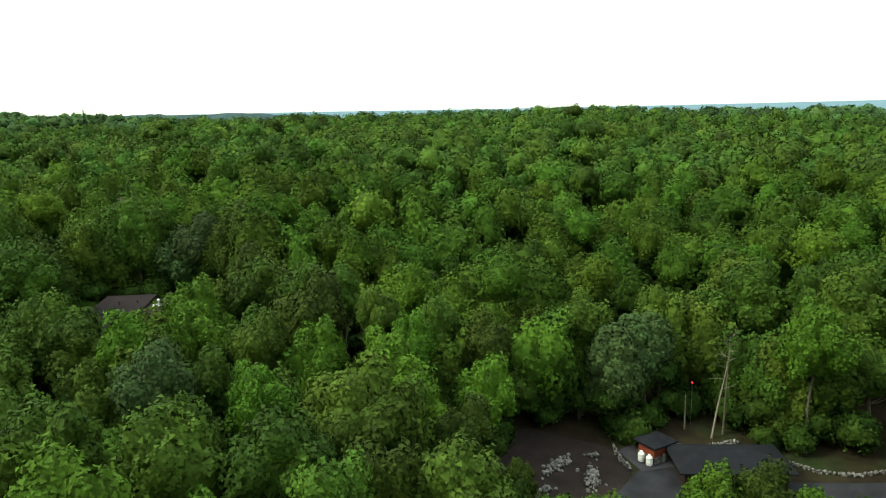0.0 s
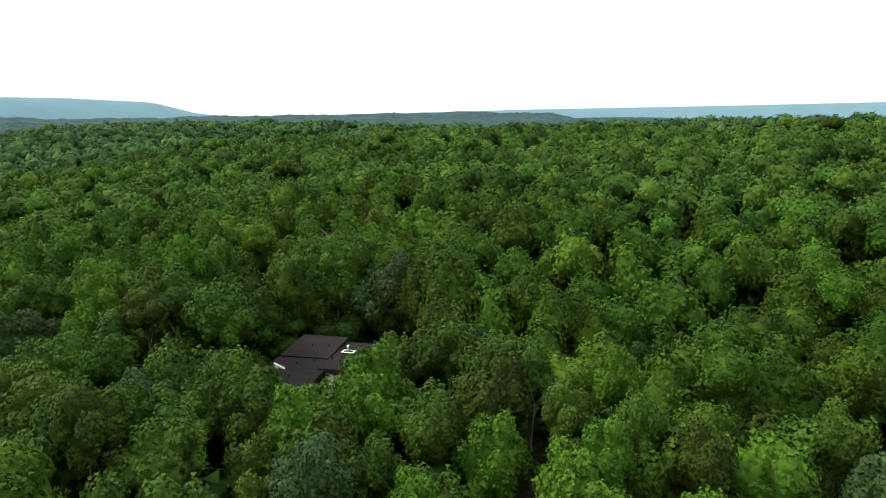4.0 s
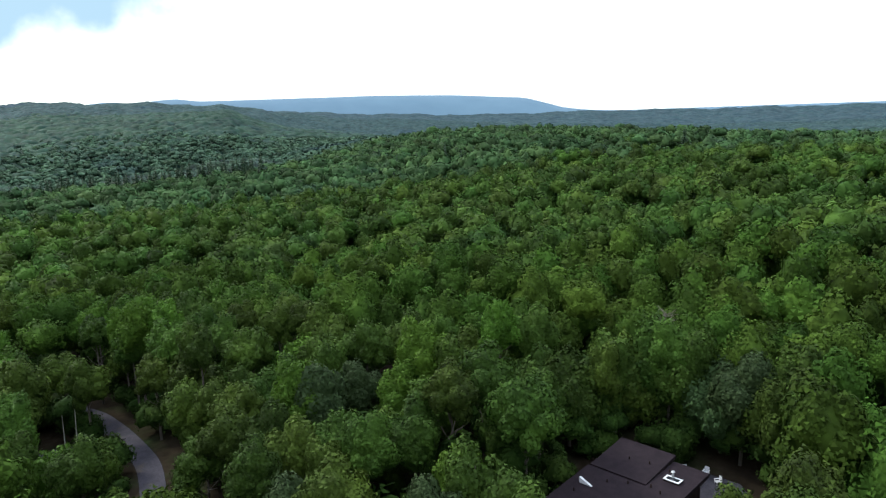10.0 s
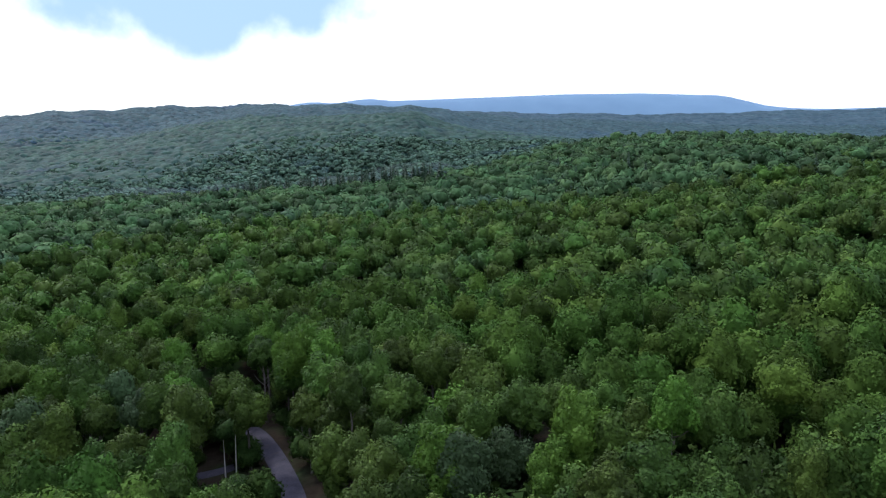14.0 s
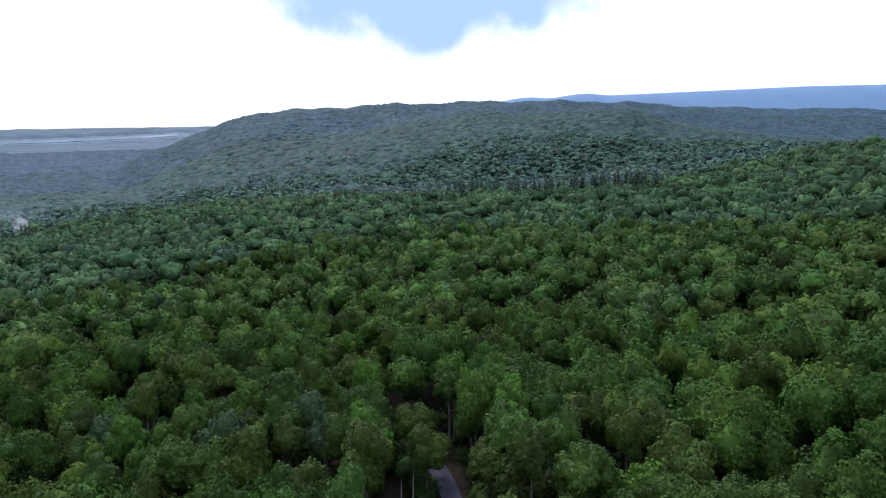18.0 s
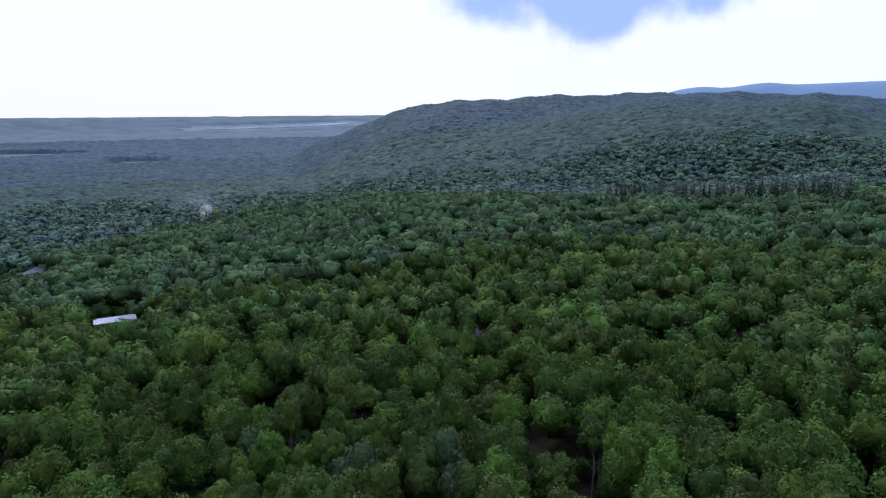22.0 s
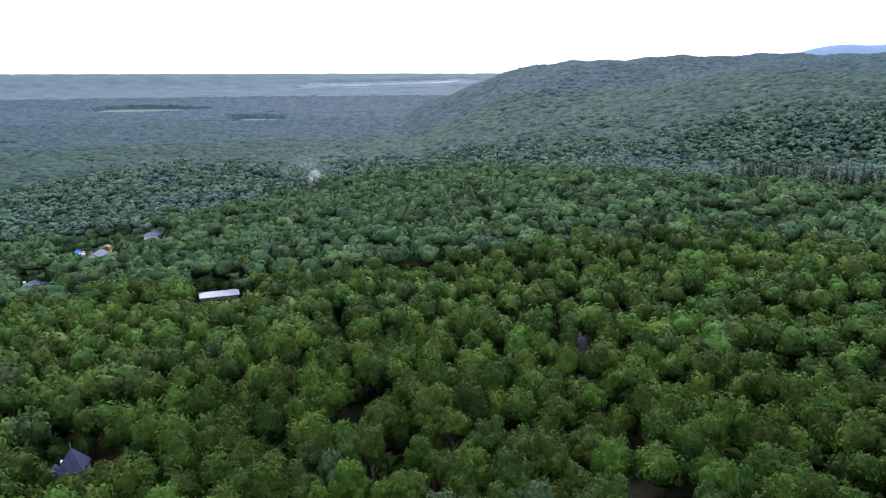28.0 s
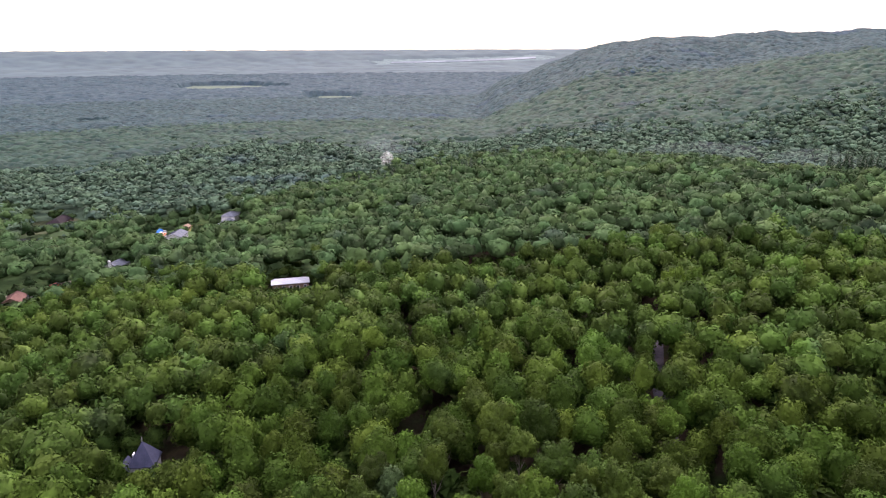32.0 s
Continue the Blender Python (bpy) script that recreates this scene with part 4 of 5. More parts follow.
def rock_heap(label, x, y, rx, ry, turn, count, size, seed):
    g = random.Random(seed)
    heap = tagged(new("rock_heap"), label, "rock heap", "rock heaps")
    heap.matrix_world = pose(x, y, one_land(x, y))
    ca, sa = math.cos(radians(turn)), math.sin(radians(turn))
    for k in range(count):
        u, v = g.gauss(0, 0.42) * rx, g.gauss(0, 0.42) * ry
        px, py = u * ca - v * sa, u * sa + v * ca
        h = max(0.0, 1 - (u / rx) ** 2 - (v / ry) ** 2) * 0.7
        st = new("stone", g.choice(STONES))
        st.parent = heap
        s = size * g.uniform(0.5, 1.1)
        st.matrix_local = pose(px, py, one_land(x + px, y + py) - one_land(x, y) + s * 0.4 + h * g.random(), g.uniform(0, 360), g.uniform(0, 360), g.uniform(0, 360)) @ Matrix.Scale(s, 4)


stone_wall("low dry wall of pale stones behind the shed", [(27.2, 76.4), (29.6, 76.4), (32.8, 77.3), (35.6, 78.0)], 3, 0.27, 1)
stone_wall("curved row of pale edging stones beside the yard", [(20.0, 76.6), (19.9, 75.2), (20.1, 73.6), (20.8, 71.8)], 3, 0.24, 2)
stone_wall("long low wall of pale stones along the drive", [(39.8, 73.6), (41.9, 71.4), (45.7, 70.3), (51, 70.9)], 2, 0.27, 3)
rock_heap("long heap of pale quarry rocks on bare earth", 12.3, 71.7, 3.0, 0.8, 51, 80, 0.27, 4)
rock_heap("heap of broken pale rocks on bare earth", 15.8, 69.6, 1.0, 2.9, -10, 90, 0.27, 5)
rock_heap("small heap of pale rocks under the trees", 17.0, 74.3, 0.9, 0.6, 0, 22, 0.22, 6)
rock_heap("small heap of pale rocks at the earth's edge", 10.4, 66.9, 1.2, 0.8, 20, 30, 0.25, 7)

# ---- the shed, its tanks and the dark garage ----
shed = tagged(new("shed"), "small red timber shed on a pale block base", "shed")
shed.matrix_world = pose(24.5, 75.1, one_land(24.5, 75.1), 0, 0, 30)
part("base", box(-1.55, 1.55, -1.3, 1.3, -0.4, 0.75, 0.03), STONE, shed, "pale block base")
part("wall", box(-1.48, 1.48, -1.22, 1.22, 0.75, 2.0, 0.02), TIMBER_RED, shed)
for k in range(9):
    part("board", box(-1.5, 1.5, -1.26, -1.225, 0.79 + 0.132 * k, 0.90 + 0.132 * k), TIMBER_RED, shed)
part("roof", hip_roof(3.1, 2.6, 2.0, 1.0, 0.4), ROOF_BLACK, shed)
part("door", box(1.49, 1.57, -0.45, 0.45, 0.05, 1.9, 0.01), TIMBER, shed)
part("post", box(-0.2, 0.1, -1.5, -1.3, -0.3, 1.0, 0.02), METAL, shed, "grey meter box")
for tx, ty in ((22.5, 73.9), (23.2, 73.1)):
    tank = tagged(new("gas_tank"), "upright white gas tank beside the shed", "gas tank", "gas tanks by the shed")
    tank.matrix_world = pose(tx, ty, one_land(tx, ty) + 0.09)
    bm = rod(0.38, 0.38, 0.12, 1.0, sides=20)
    rod(0.38, 0.2, 1.0, 1.18, sides=20, bm=bm)
    part("body", bm, SIDING, tank)
    part("foot_ring", rod(0.3, 0.3, 0.0, 0.12, sides=16), METAL, tank)
    part("collar", rod(0.17, 0.17, 1.18, 1.34, sides=14), WHITE, tank)
    part("valve", rod(0.05, 0.05, 1.3, 1.42, sides=8), METAL, tank)

garage = tagged(new("garage"), "low garage with a wide black hipped roof", "garage")
garage.matrix_world = pose(31.4, 70.9, one_land(31.4, 70.9), 0, 0, -4)
part("wall", box(-5.5, 5.5, -2.7, 2.7, -1.0, 2.2), TIMBER, garage)
part("roof", hip_roof(11.0, 5.4, 2.2, 1.5, 0.75), ROOF_BLACK, garage)
for k in range(2):
    part("door", box(-4.4 + 4.6 * k, -1.0 + 4.6 * k, -2.76, -2.7, 0.0, 2.0, 0.01), BRICKY, garage, "brown overhead door")

# a small red dot among the trees, built as a lamp; its pole is added
lamp = tagged(new("marker_lamp"), "small red lamp on a slim pole added to hold it", "lamp")
lamp.matrix_world = pose(31.4, 82.6, one_land(31.4, 82.6))
part("pole", rod(0.025, 0.018, -0.3, 5.6, sides=6), METAL, lamp)
RED_GLOW = bpy.data.materials.new("red_glow")
RED_GLOW.use_nodes = True
rb = RED_GLOW.node_tree.nodes["Principled BSDF"]
rb.inputs["Base Color"].default_value, rb.inputs["Emission Color"].default_value = (0.5, 0.02, 0.02, 1), (1, 0.03, 0.03, 1)
rb.inputs["Emission Strength"].default_value = 1.2
bm = bmesh.new()
bmesh.ops.create_icosphere(bm, subdivisions=2, radius=0.13, matrix=Matrix.Translation((0, 0, 5.7)))
part("lens", bm, RED_GLOW, lamp, "glowing red lens")

# ---- the brown house in the wood ----
HX, HY = -43.0, 91.0
HZ = -1.3
house = tagged(new("house"), "low brown house with dark shallow roofs and white panels", "house")
house.matrix_world = pose(HX, HY, HZ, 0, 0, 3)
part("foundation", box(-6.2, 4.2, -7.2, 7.2, -2.4, 1.15), STONE, house, "grey stone foundation")


def wall_run(x0, y0, x1, y1, top):
    t = 0.14
    return part("wall", box(min(x0, x1) - t, max(x0, x1) + t, min(y0, y1) - t, max(y0, y1) + t, 1.15, top), TIMBER, house)


wall_run(1.1, -1.6, 4.0, -1.6, 4.6)
wall_run(4.0, -1.3, 4.0, 7.0, 4.6)
wall_run(-5.4, 7.0, 3.7, 7.0, 4.6)
wall_run(-5.6, -1.3, -5.6, 7.0, 4.6)
wall_run(-6.0, -7.0, 0.8, -7.0, 4.0)
wall_run(0.8, -6.7, 0.8, -1.8, 4.0)
wall_run(-6.0, -6.7, -6.0, -1.5, 4.0)


def slab_roof(corners, thick, mat, label=""):
    """A tilted slab from four top corners."""
    v = list(corners) + [(x, y, z - thick) for x, y, z in corners]
    return part("roof", solid(v, [(0, 1, 2, 3), (4, 5, 6, 7), (0, 1, 5, 4), (1, 2, 6, 5), (2, 3, 7, 6), (3, 0, 4, 7)]), mat, house, label)


slab_roof([(0.6, -2.3, 4.9), (4.9, -2.3, 4.9), (4.9, 7.7, 5.3), (0.6, 7.7, 5.3)], 0.45, ROOF_BROWN)
slab_roof([(-6.6, 1.0, 5.15), (0.58, 1.0, 5.15), (0.58, 8.2, 5.9), (-6.6, 8.2, 5.9)], 0.4, ROOF_BROWN)
slab_roof([(-6.9, -7.8, 4.35), (1.5, -7.8, 4.35), (1.5, -2.32, 4.75), (-6.9, -2.32, 4.75)], 0.4, ROOF_BROWN)
slab_roof([(-6.9, -2.3, 4.7), (0.58, -2.3, 4.7), (0.58, 0.98, 4.95), (-6.9, 0.98, 4.95)], 0.35, ROOF_BROWN)
part("fascia", box(0.55, 4.95, -2.42, -2.31, 4.35, 4.97, 0.01), TIMBER, house, "dark timber fascia")
part("fascia", box(-6.95, 1.55, -7.92, -7.81, 3.9, 4.42, 0.01), TIMBER, house, "dark timber fascia")
part("gable", solid([(-5.6, -2.9, 4.72), (-4.0, -2.9, 4.72), (-5.6, -2.9, 5.4), (-5.6, -2.6, 4.72), (-4.0, -2.6, 4.72), (-5.6, -2.6, 5.4)],
                    [(0, 1, 2), (3, 4, 5), (0, 1, 4, 3), (1, 2, 5, 4), (2, 0, 3, 5)]), SIDING, house, "white triangular clerestory gable")
for px, py, w in ((1.75, -1.80, 0.95), (4.05, -1.80, 0.5), (-0.2, -7.2, 1.0)):
    part("panel", box(px, px + w, py - 0.06, py, 1.3, 4.0 if py > -3 else 3.7, 0.015), WHITE, house, "tall white wall panel")
for px, py, w in ((2.8, -1.79, 0.55), (3.45, -1.79, 0.5), (1.2, -1.79, 0.45), (-4.8, -7.19, 1.6), (-2.6, -7.19, 1.6)):
    win = part("window", box(px, px + w, py - 0.05, py, 1.9, 3.7, 0.01), TIMBER, house, "dark window frame")
    part("pane", box(px + 0.06, px + w - 0.06, py - 0.075, py - 0.052, 1.98, 3.62), GLASS, win)
curb = part("skylight", box(1.6, 3.4, 3.1, 4.1, 5.02, 5.34, 0.03), TIMBER, house, "dark roof skylight box")
for x0, x1, y0, y1 in ((1.55, 3.45, 3.04, 3.24), (1.55, 3.45, 3.96, 4.16), (1.55, 1.75, 3.26, 3.94), (3.25, 3.45, 3.26, 3.94)):
    part("rim", box(x0, x1, y0, y1, 5.345, 5.43, 0.015), SIDING, curb, "pale metal rim")
part("pane", box(1.77, 3.23, 3.26, 3.94, 5.36, 5.40), GLASS, curb)
part("flue", rod(0.14, 0.12, 5.4, 6.05, 2.3, 4.0, 12), METAL, house)
part("flue_cap", rod(0.24, 0.1, 6.05, 6.2, 2.3, 4.0, 12), METAL, house)
for px, py, pz in ((1.2, 1.0, 5.0), (1.3, 5.2, 5.15), (2.6, 0.4, 5.0), (-1.2, 0.2, 4.85), (-3.2, -0.9, 4.75), (-5.2, -4.6, 4.55), (-2.2, -5.2, 4.5), (-3.4, 4.4, 5.45), (-1.0, 4.8, 5.5)):
    part("vent_pipe", rod(0.1, 0.08, pz - 0.1, pz + 0.42, px, py, 10), TIMBER, house, "dark roof vent pipe")
# paved terrace behind, with a ring of stones and two chairs
laid("pavement_terrace", "pale gravel terrace behind the house", "terrace", GRAVEL, [(-50, 101.5), (-47, 104.5), (-38, 106), (-33.5, 103), (-33.5, 99), (-38, 99.4)], 0.1)
ring = tagged(new("fire_ring"), "ring of pale stones round a fire pit", "fire pit")
ring.matrix_world = pose(-42.2, 102.2, one_land(-42.2, 102.2) + 0.1)
gg = random.Random(9)
for k in range(22):
    a, rr = k * 0.571, 1.0 if k < 11 else 0.62
    st = new("stone", gg.choice(STONES))
    st.parent = ring
    st.matrix_local = pose(rr * math.cos(a), rr * math.sin(a), 0.12, gg.uniform(0, 360), gg.uniform(0, 360), 0) @ Matrix.Scale(gg.uniform(0.16, 0.26), 4)


def garden_chair(x, y, turn):
    ch = tagged(new("garden_chair"), "pale slatted garden chair on the terrace", "chair", "chairs round the fire pit")
    ch.matrix_world = pose(x, y, one_land(x, y) + 0.1, 0, 0, turn)
    for k in range(4):
        part("slat", box(-0.3, 0.3, -0.3 + 0.15 * k, -0.18 + 0.15 * k, 0.36, 0.39), SIDING, ch)
    for k in range(4):
        part("back_slat", box(-0.29 + 0.15 * k, -0.17 + 0.15 * k, 0.32, 0.36, 0.36, 1.05), SIDING, ch)
    for lx in (-0.32, 0.28):
        for ly in (-0.3, 0.3):
            part("leg", box(lx, lx + 0.05, ly, ly + 0.05, 0.0, 0.36 if ly > 0 else 0.6), SIDING, ch)
        part("arm", box(lx - 0.04, lx + 0.09, -0.34, 0.38, 0.6, 0.63), SIDING, ch)


garden_chair(-43.9, 103.6, 40)
garden_chair(-39.9, 104.2, -35)
garden_chair(-41.8, 104.9, 5)
# grey timber deck and stairs before the front
DECKING = material("weathered_decking", [(0.05, 0.048, 0.058), (0.09, 0.086, 0.098)], 1.0, 0.85, fine=7.0, bump=0.3, vary=0.2, shine=0.1, own=True)
deck = tagged(new("deck"), "weathered grey timber deck with stairs and rails", "deck")
deck.matrix_world = pose(HX, HY, HZ, 0, 0, 3)
for k in range(22):
    part("deck_board", box(1.0, 4.7, -6.45 + 0.21 * k, -6.27 + 0.21 * k, 1.08, 1.14), DECKING, deck)
part("frame", box(1.05, 4.65, -6.45, -1.9, 0.86, 1.075), TIMBER, deck, "dark deck frame")
for px in (1.15, 2.85, 4.5):
    for py in (-6.3, -4.2):
        part("post", box(px - 0.06, px + 0.06, py - 0.06, py + 0.06, -2.6, 2.05), TIMBER, deck)
for z in (1.5, 1.98):
    part("rail", box(4.52, 4.6, -6.4, -2.0, z, z + 0.07), TIMBER, deck)
    part("rail", box(1.1, 2.0, -6.4, -6.32, z, z + 0.07), TIMBER, deck)
for k in range(11):
    part("tread", box(2.1, 3.9, -6.86 - 0.36 * k, -6.5 - 0.36 * k, 0.9 - 0.19 * k, 0.97 - 0.19 * k), DECKING, deck)
for px in (2.02, 3.92):
    part("stringer", solid([(px - 0.04, -6.45, 0.6), (px + 0.04, -6.45, 0.6), (px + 0.04, -6.45, 0.95), (px - 0.04, -6.45, 0.95), (px - 0.04, -10.5, -1.55), (px + 0.04, -10.5, -1.55), (px + 0.04, -10.5, -1.2), (px - 0.04, -10.5, -1.2)],
                           [(0, 1, 2, 3), (4, 5, 6, 7), (0, 1, 5, 4), (1, 2, 6, 5), (2, 3, 7, 6), (3, 0, 4, 7)]), TIMBER, deck)
    for k in range(4):
        yq, zq = -6.6 - 1.2 * k, 0.85 - 0.63 * k
        part("baluster", box(px - 0.05, px + 0.05, yq - 0.05, yq + 0.05, zq - 0.9, zq + 1.0), TIMBER, deck)
laid("pavement_court", "grey gravel court before the house", "court", GRAVEL, [(-41.5, 85), (-37, 85), (-35, 82), (-36.5, 77.5), (-40, 78)], 0.06)

# ---- conifers, bare trees and pale trunks ----


def spruce_mesh(seed, tiers=24, per=17):
    g = np.random.default_rng(seed)
    tri = []
    for k in range(tiers):
        u = k / (tiers - 1)
        z, r = 0.10 + 0.88 * u, 0.21 * (1 - u) ** 0.85 + 0.012
        for q in range(max(5, int(per * (1 - 0.5 * u)))):
            a, rr = g.uniform(0, 6.3), r * g.uniform(0.65, 1.15)
            d, s = np.array([math.cos(a), math.sin(a), 0]), np.array([-math.sin(a), math.cos(a), 0])
            up = np.array([0, 0, 1.0])
            w = 0.034 * (1.2 - u)
            root, tip = up * (z + 0.02), d * rr + up * (z - 0.05 * (1 - u) - 0.01)
            mid = (root + tip) / 2
            tri += [(root, mid + s * w, tip), (root, tip, mid - s * w), (root, mid - up * w * 1.3, tip)]
    for q in range(9):
        a, b = q * 0.698, (q + 1) * 0.698
        tri.append((np.array([0.10 * math.cos(a), 0.10 * math.sin(a), 0.1]), np.array([0.10 * math.cos(b), 0.10 * math.sin(b), 0.1]), np.array([0, 0, 0.95])))
    v = np.array(tri).reshape(-1, 3)
    return v, np.arange(len(v)).reshape(-1, 3)


SPRUCES = []
for k in range(3):
    sv, sf = spruce_mesh(k + 3)
    SPRUCES.append((link_mesh("crown", sv, sf, [NEEDLE]), link_mesh("trunk", *tube([(0, 0, -0.06), (0, 0, 0.5), (0, 0, 0.98)], [0.017, 0.01, 0.002], 6), [BARK], True)))


def spruce(x, y, high, label, group):
    crown_me, trunk_me = random.choice(SPRUCES)
    t = tagged(new("spruce"), label, "spruce", group)
    t.matrix_world = pose(x, y, one_land(x, y), 0, 0, random.uniform(0, 360)) @ Matrix.Scale(high, 4)
    for n, me in (("crown", crown_me), ("trunk", trunk_me)):
        o = new(n, me)
        o.parent = t


random.seed(5)
for k in range(110):
    u = k / 109
    spruce(-532 + 118 * u + random.uniform(-9, 9), 138 + 104 * u + random.uniform(-10, 10), random.uniform(22, 29), "dark spruce in a dense row across the slope", "row of spruces")
for px, py, hh in ((-185, 363, 24), (-201, 315, 20), (-350, 290, 21), (-361, 283, 20), (-342, 301, 22), (-291, 288, 20), (-269, 283, 19), (-300, 300, 21),
                   (-60, 420, 20), (10, 440, 21), (-20, 430, 19), (-120, 425, 21), (40, 460, 20)):
    spruce(px, py, hh, "dark spruce standing above the broadleaved canopy", "single spruces")
for k in range(26):
    spruce(random.uniform(-575, -480), random.uniform(-175, -85), random.uniform(17, 23), "dark pine on the edge of the slope", "pines on the edge")
for k in range(20):
    spruce(random.uniform(-430, -250), random.uniform(225, 330), random.uniform(14, 20), "dark spruce among the hardwoods", "scattered spruces")

# tall dark trees crowding the backs of the two clearings
for px, py in ((-58, 99), (-57, 104), (-55, 109), (-51, 111), (-47, 110.5), (-43, 110), (-39, 110.5), (-34.5, 109), (-31, 106), (-60, 95), (-49, 114), (-36, 113), (-59, 90),
               (5, 82), (9.5, 84.5), (13.5, 83), (17.5, 84.5), (21, 83.5), (25.5, 84.5), (38, 84), (42, 80.5), (47, 78.5), (1.5, 78), (29, 87), (34.5, 88)):
    deciduous(random.choice((2, 2, 4)), px + random.uniform(-1, 1), py + random.uniform(-1, 1), random.uniform(1.0, 1.2), random.uniform(13, 17), False)


def bare_tree(x, y, high, label, mat, seed, lean=(0, 0), twigs=46):
    g = random.Random(seed)
    t = tagged(new("bare_tree"), label, "tree", "leafless trees")
    t.matrix_world = pose(x, y, one_land(x, y))
    lx, ly = lean
    v, f = tube([(0, 0, -0.5), (lx * .4, ly * .4, high * 0.4), (lx * .8, ly * .8, high * 0.75), (lx, ly, high)], [0.14, 0.10, 0.06, 0.015], 8)
    o = new("trunk", link_mesh("trunk", v, f, [mat], True))
    o.parent = t
    vs, fs, n = [], [], 0
    for k in range(twigs):
        u = g.uniform(0.55, 0.97)
        z, a, out = high * u, g.uniform(0, 6.3), g.uniform(1.0, 3.2) * (1.35 - u)
        bx, by = lx * u, ly * u
        ex, ey, ez = bx + out * math.cos(a), by + out * math.sin(a), z + out * g.uniform(0.4, 1.2)
        for q in range(3):
            jx, jy, jz = (g.uniform(-.6, .6) for _ in range(3))
            v, f = tube([(bx, by, z), ((bx + ex) / 2, (by + ey) / 2, (z + ez) / 2 - 0.1), (ex + jx, ey + jy, ez + jz)], [0.05, 0.03, 0.008], 4)
            vs.append(v)
            fs.append(f + n)
            n += len(v)
    if vs:
        o = new("branch_crown", link_mesh("branch_crown", np.vstack(vs), np.vstack(fs), [mat], False))
        o.parent = t


bare_tree(-53, 114, 16, "grey leafless tree among green crowns", BARK_GREY, 1, twigs=110)
bare_tree(-124, 54, 9.5, "slim white birch stem beside the lane", BARK_BIRCH, 3, (0.5, 0.3), 0)
bare_tree(-122.6, 52, 7.5, "slim white birch stem beside the lane", BARK_BIRCH, 4, (-0.4, 0.2), 0)
bare_tree(32.8, 79.4, 11.5, "pale dead trunk leaning over the stone wall", BARK_GREY, 5, (2.2, 0.8), 5)
bare_tree(34.6, 80.2, 13.0, "tall grey trunk behind the stone wall", BARK, 6, (0.5, 0.5), 8)
bare_tree(30.2, 81.5, 5.0, "short pale broken stem in the shade", BARK_GREY, 7, (0, 0), 0)
bare_tree(10.5, 84, 12.0, "thin pale stem at the forest edge", BARK_GREY, 8, (0.2, 0.2), 4)
bare_tree(-8, 74, 15.0, "thin grey half-bare tree among green crowns", BARK_GREY, 9, (0.3, 0.1), 40)
bare_tree(-26, 57, 15.0, "thin grey half-bare tree among green crowns", BARK_GREY, 10, (0.3, 0.1), 40)

# ---- the settlement at the foot of the slope ----


def cottage(x, y, turn, w, d, high, rise, wall_mat, roof_mat, label, hip=False, chimney=False, sink=0.0):
    h = tagged(new("cottage"), label, "house", "houses below the wood")
    h.matrix_world = pose(x, y, one_land(x, y) - sink, 0, 0, turn)
    part("wall", box(-w / 2, w / 2, -d / 2, d / 2, -1.0, high), wall_mat, h)
    if hip:
        part("roof", hip_roof(w, d, high, rise, 0.5), roof_mat, h)
    else:
        part("roof", gable_roof(w, d, high, rise, 0.5), roof_mat, h)
        for sx_ in (-1, 1):
            q = sx_ * (w / 2 - 0.02)
            part("gable", solid([(q, -d / 2, high), (q, d / 2, high), (q, 0, high + rise - 0.02), (q - sx_ * 0.2, -d / 2, high), (q - sx_ * 0.2, d / 2, high), (q - sx_ * 0.2, 0, high + rise - 0.02)],
                                [(0, 1, 2), (3, 4, 5), (0, 1, 4, 3), (1, 2, 5, 4), (2, 0, 3, 5)]), wall_mat, h)
    n = max(2, int(w / 3))
    for side in (-1, 1):
        for k in range(n):
            wx = -w / 2 + (k + 0.5) * w / n
            yq = side * d / 2
            wn = part("window", box(wx - 0.6, wx + 0.6, min(yq, yq + side * 0.06), max(yq, yq + side * 0.06), 1.0, 2.2), WHITE, h, "white window frame")
            part("pane", box(wx - 0.5, wx + 0.5, min(yq + side * 0.065, yq + side * 0.08), max(yq + side * 0.065, yq + side * 0.08), 1.08, 2.12), GLASS, wn)
    for side in (-1, 1):
        xq = side * w / 2
        part("door", box(min(xq, xq + side * 0.06), max(xq, xq + side * 0.06), -0.5, 0.5, 0.0, 2.05), TIMBER, h)
    if chimney:
        part("chimney", box(w / 2 + 0.05, w / 2 + 1.0, -0.6, 0.6, -1.0, high + rise + 1.3, 0.03), WHITE, h, "white rendered chimney")
    return h


